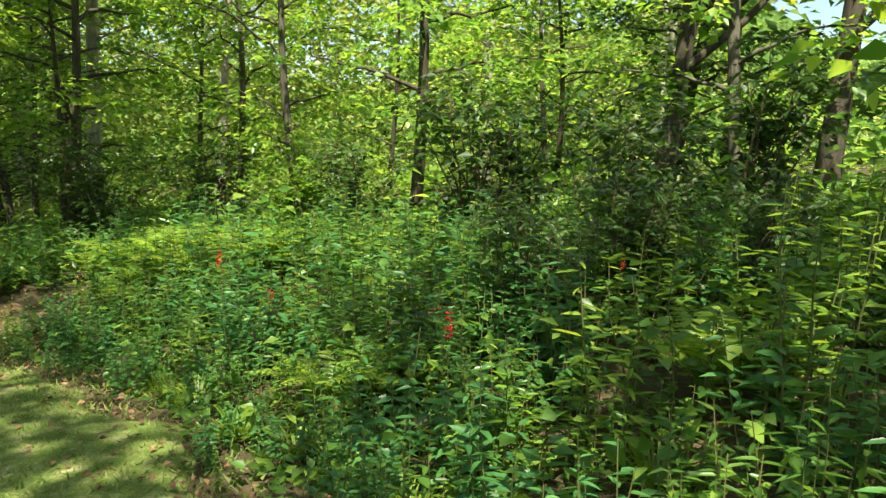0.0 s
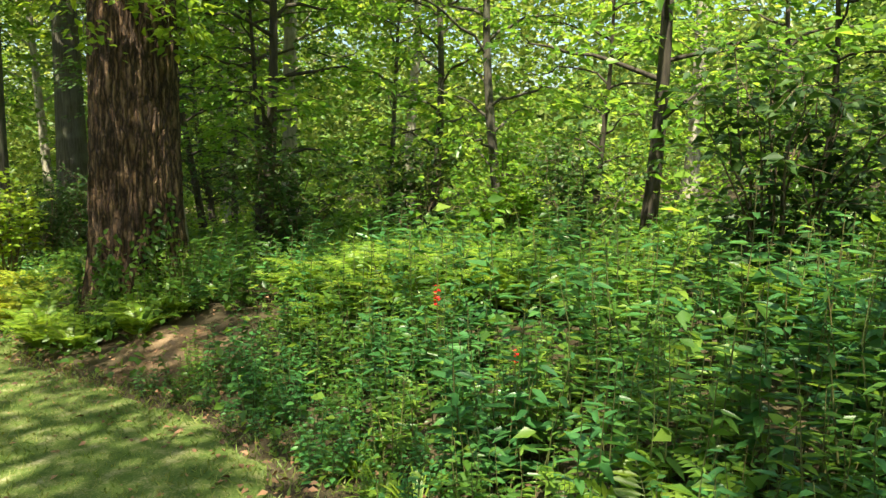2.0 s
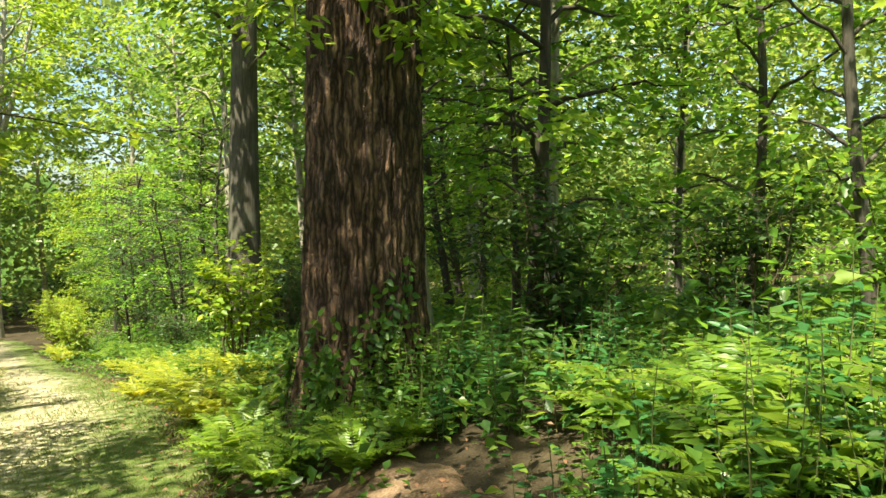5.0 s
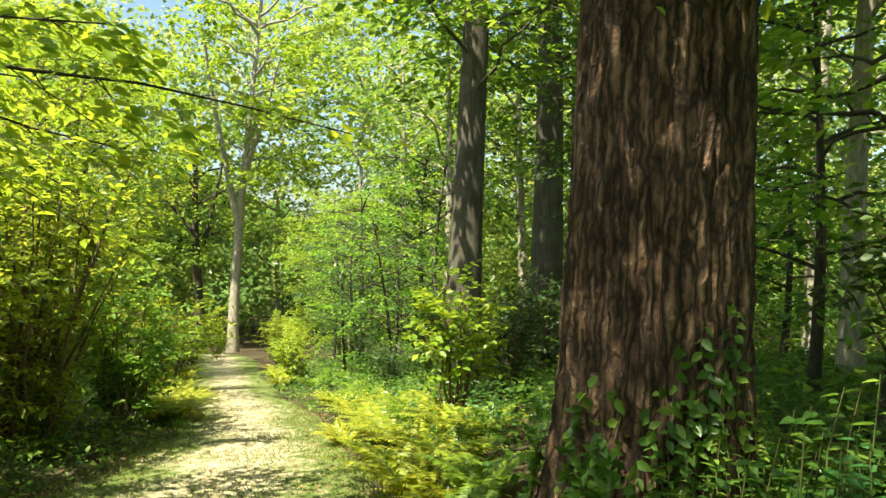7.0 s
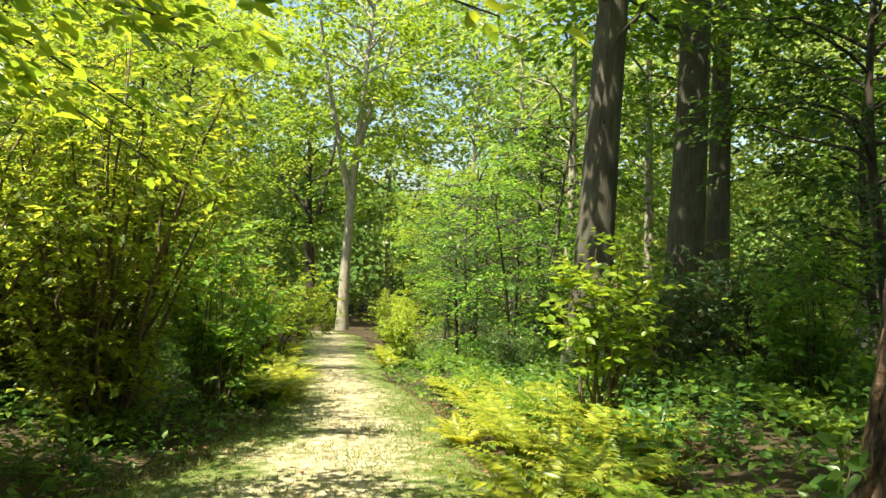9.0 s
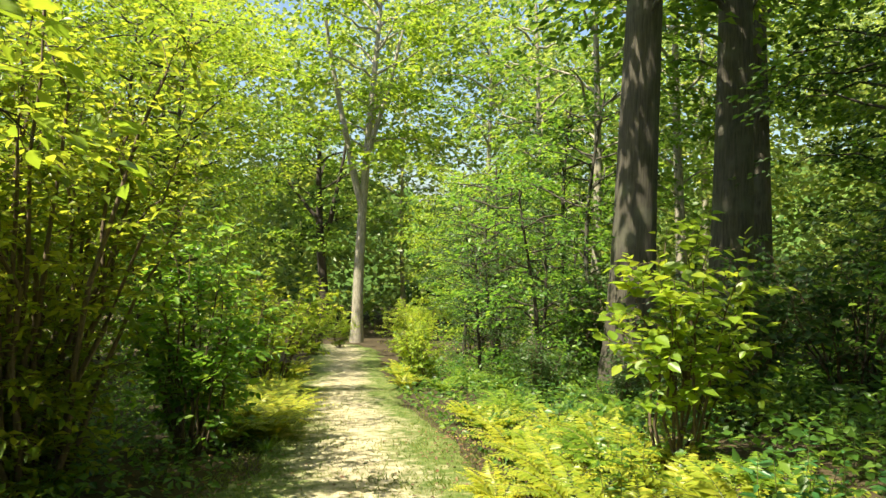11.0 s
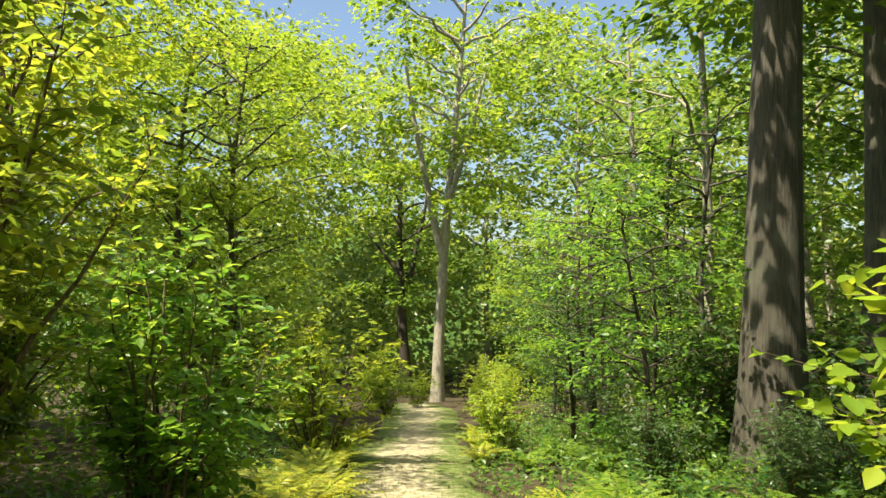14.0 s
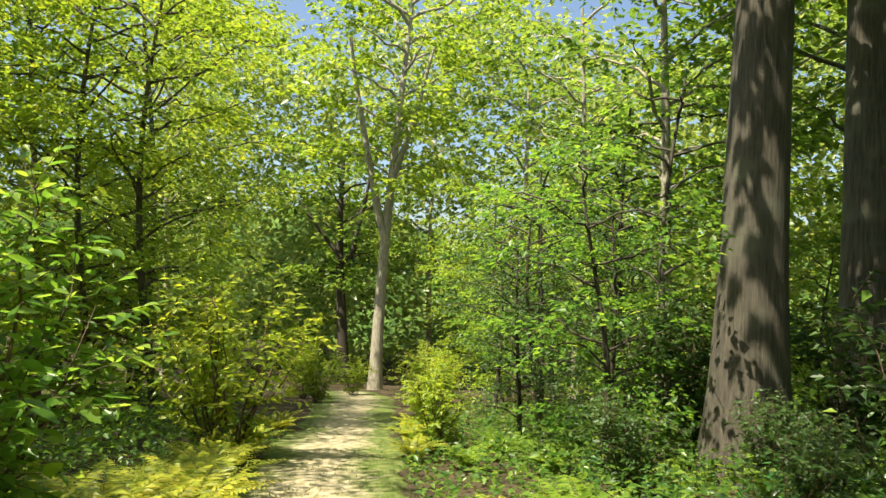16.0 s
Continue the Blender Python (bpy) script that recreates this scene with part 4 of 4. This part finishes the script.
bright = herb("tall_herb", 66, 2, 0.85, 0.15, 0.24, 26, LEAF_FERN, "tall upright herb with narrow sunlit leaves", "tall bright herbs", spread=0.06, lean=0.12)
put(bright, 0.66, 2.85)
for x, y, s in ((1.25, 2.95, 1.0), (1.45, 2.75, 0.9), (1.75, 3.3, 1.1), (0.3, 3.0, 0.7), (1.5, 3.6, 1.1), (1.1, 3.7, 0.9), (2.1, 3.9, 1.1), (-0.1, 3.9, 0.8), (2.0, 3.1, 1.0)):
    again(bright, x, y, x * 111, s)
scatter(HERBS[1:3], 70, (-5.0, 2.5, 1.0, 8.5), lambda x, y, r, l: 0.05 < r < 0.45 and math.hypot(x + 4.75, y - 7.95) > 0.8, 0.35, 0.6, 0.16)
scatter(HERBS, 70, (-3.5, 4.5, 1.8, 8.5), lambda x, y, r, l: 0.25 < r < 3.2 and off_trunk(x, y), 0.6, 1.0, 0.22)
for a, d, s in ((-38, 0.82, 1.6), (-20, 0.8, 1.9), (-4, 0.8, 1.8), (-62, 0.85, 1.2), (-92, 0.9, 1.1), (-30, 0.95, 1.4), (-100, 1.0, 0.8), (-80, 1.15, 0.9), (-60, 1.0, 0.75), (-42, 1.1, 1.0), (-25, 1.0, 1.1), (-8, 1.05, 1.0), (-125, 1.1, 0.8), (-50, 1.35, 0.8), (12, 1.1, 1.1)):
    again(HERBS[2], -6.44 + d * math.cos(radians(a)), 9.88 + d * math.sin(radians(a)), a, s)
red = herb("red_flower", 65, 4, 1.0, 0.13, 0.25, 16, LEAF_HERB, "upright plant with scarlet flower spikes", "scarlet flowers", spread=0.08, flower=True, lean=0.1)
put(red, 0.98, 4.2, 0, 0.5)
for x, y, s in ((0.0, 3.4, 0.7), (-1.75, 6.2, 0.75), (-1.2, 5.4, 0.55)):
    again(red, x, y, x * 90, s)

ferns = fern("fern", 71, 11, 0.80, LEAF_FERN, "green arching fern with feathery fronds", "green ferns")
put(ferns, -2.9, 7.75)
for x, y, s in ((-2.6, 7.9, 1.3), (-3.0, 8.6, 1.35), (-2.0, 8.0, 1.3), (-2.3, 8.8, 1.3), (-3.6, 8.9, 1.2), (-1.5, 7.9, 1.2), (-6.9, 8.75, 0.9), (-5.85, 9.05, 0.8), (-6.2, 8.8, 0.7), (-2.5, 8.2, 1.1), (-3.4, 8.4, 1.1), (-2.1, 7.4, 1.0), (-3.2, 9.2, 1.1), (-1.7, 8.5, 1.0), (-0.55, 4.2, 0.8), (-0.2, 4.0, 0.75), (-4.2, 9.3, 0.9), (-5.6, 8.6, 0.9), (-6.3, 8.5, 0.8), (-7.1, 9.0, 1.0),
                (-5.4, 9.0, 0.7), (-7.6, 9.6, 0.9), (1.2, 3.2, 0.8), (0.4, 6.6, 1.1), (-8.3, 10.4, 1.0), (-9.4, 11.3, 0.9), (-10.2, 12.6, 0.8), (1.9, 4.9, 1.0)):
    again(ferns, x, y, x * 77, s)
scatter([ferns], 40, (-22, 4, 2, 22), lambda x, y, r, l: 0.5 < r < 5 and off_trunk(x, y), 0.7, 1.1, 0.5)
gold = fern("yellow_fern", 72, 14, 0.76, LEAF_GOLD, "bright yellow-green fern beside the path", "yellow ferns", arch=0.75)
put(gold, -9.1, 10.35, 0, 1.25)
for x, y, s in ((-9.3, 10.9, 1.0), (-10.5, 11.7, 1.0), (-11.2, 11.9, 1.0), (-12.0, 12.4, 1.0), (-12.8, 12.9, 0.95), (-10.0, 12.0, 1.1), (-10.9, 12.5, 1.0), (-13.8, 13.4, 0.9), (-11.6, 13.2, 1.0), (-15.2, 14.2, 0.9),
                (-16.4, 14.7, 0.8), (-12.9, 13.8, 1.0), (-14.2, 14.4, 0.9), (-17.1, 11.6, 1.0), (-17.9, 11.9, 1.0), (-18.7, 12.3, 1.0), (-16.6, 11.1, 0.9), (-18.3, 11.4, 1.1), (-19.6, 12.8, 0.9), (-20.8, 13.4, 0.8),
                (-22, 14.1, 0.8), (-21.4, 16.7, 0.8), (-23.4, 17.8, 0.9), (-25.2, 18.9, 0.9), (-8.6, 10.2, 0.8), (-24, 15.0, 0.9), (-26.5, 16.4, 1.0), (-12.2, 11.9, 0.7), (-17.3, 12.0, 1.2), (-18.2, 12.5, 1.2), (-16.8, 11.7, 1.1), (-19.2, 12.95, 1.1), (-17.7, 11.7, 1.3), (-20.2, 13.2, 1.1), (-21.3, 13.6, 1.0)):
    again(gold, x, y, x * 53, s)


def grass_tuft():
    rg = np.random.default_rng(73)
    m = Mesh()
    n = 60
    a = rg.uniform(0, 6.28, n)
    d = np.stack([np.cos(a), np.sin(a), rg.uniform(0.5, 2.2, n)], -1)
    p = np.stack([np.cos(a), np.sin(a), 0 * a], -1) * 0.04
    for k in range(n):
        h, o = rg.uniform(0.18, 0.38), unit(d[k])
        t = np.linspace(0, 1, 5)[:, None]
        c = p[k] + o * h * t - np.array([[0, 0, 1.0]]) * h * 0.45 * t ** 2.5
        sd = unit(np.cross(o, [0, 0, 1.0])) * 0.006 * (1 - t ** 2 * 0.95)
        v = np.concatenate([c - sd, c + sd])
        b = np.arange(4)[:, None]
        m.add(v, b + [[0, 1, 6, 5]])
    ob = new("grass_tuft", m.data("blades", LEAF_FERN))
    return tagged(ob, "tuft of long arching grass blades at the bed's edge", "grass", "grass tufts")


tuft = grass_tuft()
put(tuft, -1.75, 4.95)
for x, y in ((-1.55, 4.8), (-2.0, 5.3), (-0.7, 3.7), (-0.45, 3.5), (-0.3, 3.2), (-1.1, 4.1), (-9.0, 10.1), (-0.1, 2.9), (0.2, 2.6), (-10.4, 11.2), (-11.0, 11.6), (-16.0, 11.4), (0.5, 2.3), (-0.2, 3.5), (0.8, 2.6)):
    again(tuft, x, y, x * 99, 1.0)

blades()
litter()


# ---------- far woods ----------
def far_woods():
    """The wood's closing wall of leaves all round, clump on clump, higher and lower."""
    rg = np.random.default_rng(91)
    m = Mesh()
    N = 3900
    ang = np.where(rg.random(N) < 0.78, rg.uniform(0.9, 3.0, N), rg.uniform(0, 2 * math.pi, N))
    gap = np.abs(ang - 2.67) < 0.30
    rad = np.where(gap, rg.uniform(52, 70, N), np.where(ang < math.pi, rg.uniform(27, 55, N), rg.uniform(40, 62, N)))
    cx, cy = -16 + np.cos(ang) * rad, 14 + np.sin(ang) * rad
    top = np.where(ang > 2.1, 0.34 * rad + 7.5, 0.36 * rad + 8) + 3 * np.sin(ang * 5 + 1) + 2 * np.sin(ang * 13)
    h = rg.random(N) * top
    k = 34
    cz = ground_z(cx, cy) + h
    c = np.stack([cx, cy, cz], -1)
    p = (c[:, None] + rg.normal(size=(N, k, 3)) * [1.5, 1.5, 0.75]).reshape(-1, 3)
    sz = rg.uniform(0.5, 1.0, len(p)) * np.repeat(0.26 + 0.009 * rad, k)
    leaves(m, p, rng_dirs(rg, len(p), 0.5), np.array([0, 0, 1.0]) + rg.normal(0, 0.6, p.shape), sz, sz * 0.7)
    tagged(new("far_woods", m.data("far_woods", LEAF_FAR_HAZY)), "distant mass of green woodland foliage, coloured bright and hazy", "woods", kind="stuff")


def thicket():
    """Low growth that fills the floor of the wood behind the nearer plants."""
    rg = np.random.default_rng(92)
    p = np.stack([rg.uniform(-48, 12, 5000), rg.uniform(-12, 42, 5000)], -1)
    r, l = side_of(RA, p), side_of(LA, p)
    ok = ((r > 4.0) | (l < -2.6)) & (np.hypot(p[:, 0] + 16, p[:, 1] - 14) < 36)
    p = p[ok][:1150]
    h = rg.uniform(0.2, 1.0, len(p)) * np.where((r[ok][:1150] > 7) | (l[ok][:1150] < -5), 3.0, 1.3)
    c = np.c_[p, ground_z(p[:, 0], p[:, 1]) + h * 0.6]
    k = 36
    q = (c[:, None] + rg.normal(size=(len(p), k, 3)) * np.stack([0.5 + 0 * h, 0.5 + 0 * h, 0.3 * h + 0.12], -1)[:, None]).reshape(-1, 3)
    gr = ground_z(q[:, 0], q[:, 1])
    q[:, 2] = np.maximum(q[:, 2], gr + 0.03)
    sz = rg.uniform(0.10, 0.24, len(q))
    m = Mesh()
    leaves(m, q, rng_dirs(rg, len(q), 0.4), np.array([0, 0, 1.0]) + rg.normal(0, 0.45, q.shape), sz, sz * 0.55)
    tagged(new("undergrowth", m.data("undergrowth", LEAF_UNDER)), "tangled low green undergrowth on the wood's floor", "undergrowth", kind="stuff")


def ground_cover():
    """Low leafy cover under the bed's plants, along both edges of the path."""
    rg = np.random.default_rng(93)
    p = np.stack([rg.uniform(-28, 6, 150000), rg.uniform(-1, 24, 150000)], -1)
    r, l = side_of(RA, p), side_of(LA, p)
    edge = np.clip(np.where(r > 0, r, -l) / 1.2, 0, 1)
    ok = ((r > 0.02) & (r < 11.0)) | ((l < 0.0) & (l > -3.0))
    ok &= np.hypot(p[:, 0] + 6.44, p[:, 1] - 9.88) > 0.8
    ok &= np.hypot(p[:, 0] + 4.55, p[:, 1] - 7.75) > 0.35 + 0.75 * rg.random(len(p))
    ok &= rg.random(len(p)) < 0.75 + 0.25 * edge
    p, e = p[ok][:62000], edge[ok][:62000]
    n = len(p)
    pos = np.c_[p, ground_z(p[:, 0], p[:, 1]) + 0.03 + rg.random(n) * (0.08 + 0.38 * e)]
    sz = rg.uniform(0.05, 0.13, n) * (1 + 0.6 * (side_of(RA, p) > 4))
    m = Mesh()
    leaves(m, pos, rng_dirs(rg, n, 0.35), np.array([0, 0, 1.0]) + rg.normal(0, 0.4, (n, 3)), sz, sz * 0.6)
    tagged(new("ground_cover", m.data("ground_cover", LEAF_HERB)), "low leafy green ground cover under the plants", "ground cover", kind="stuff")


far_woods()
thicket()
ground_cover()
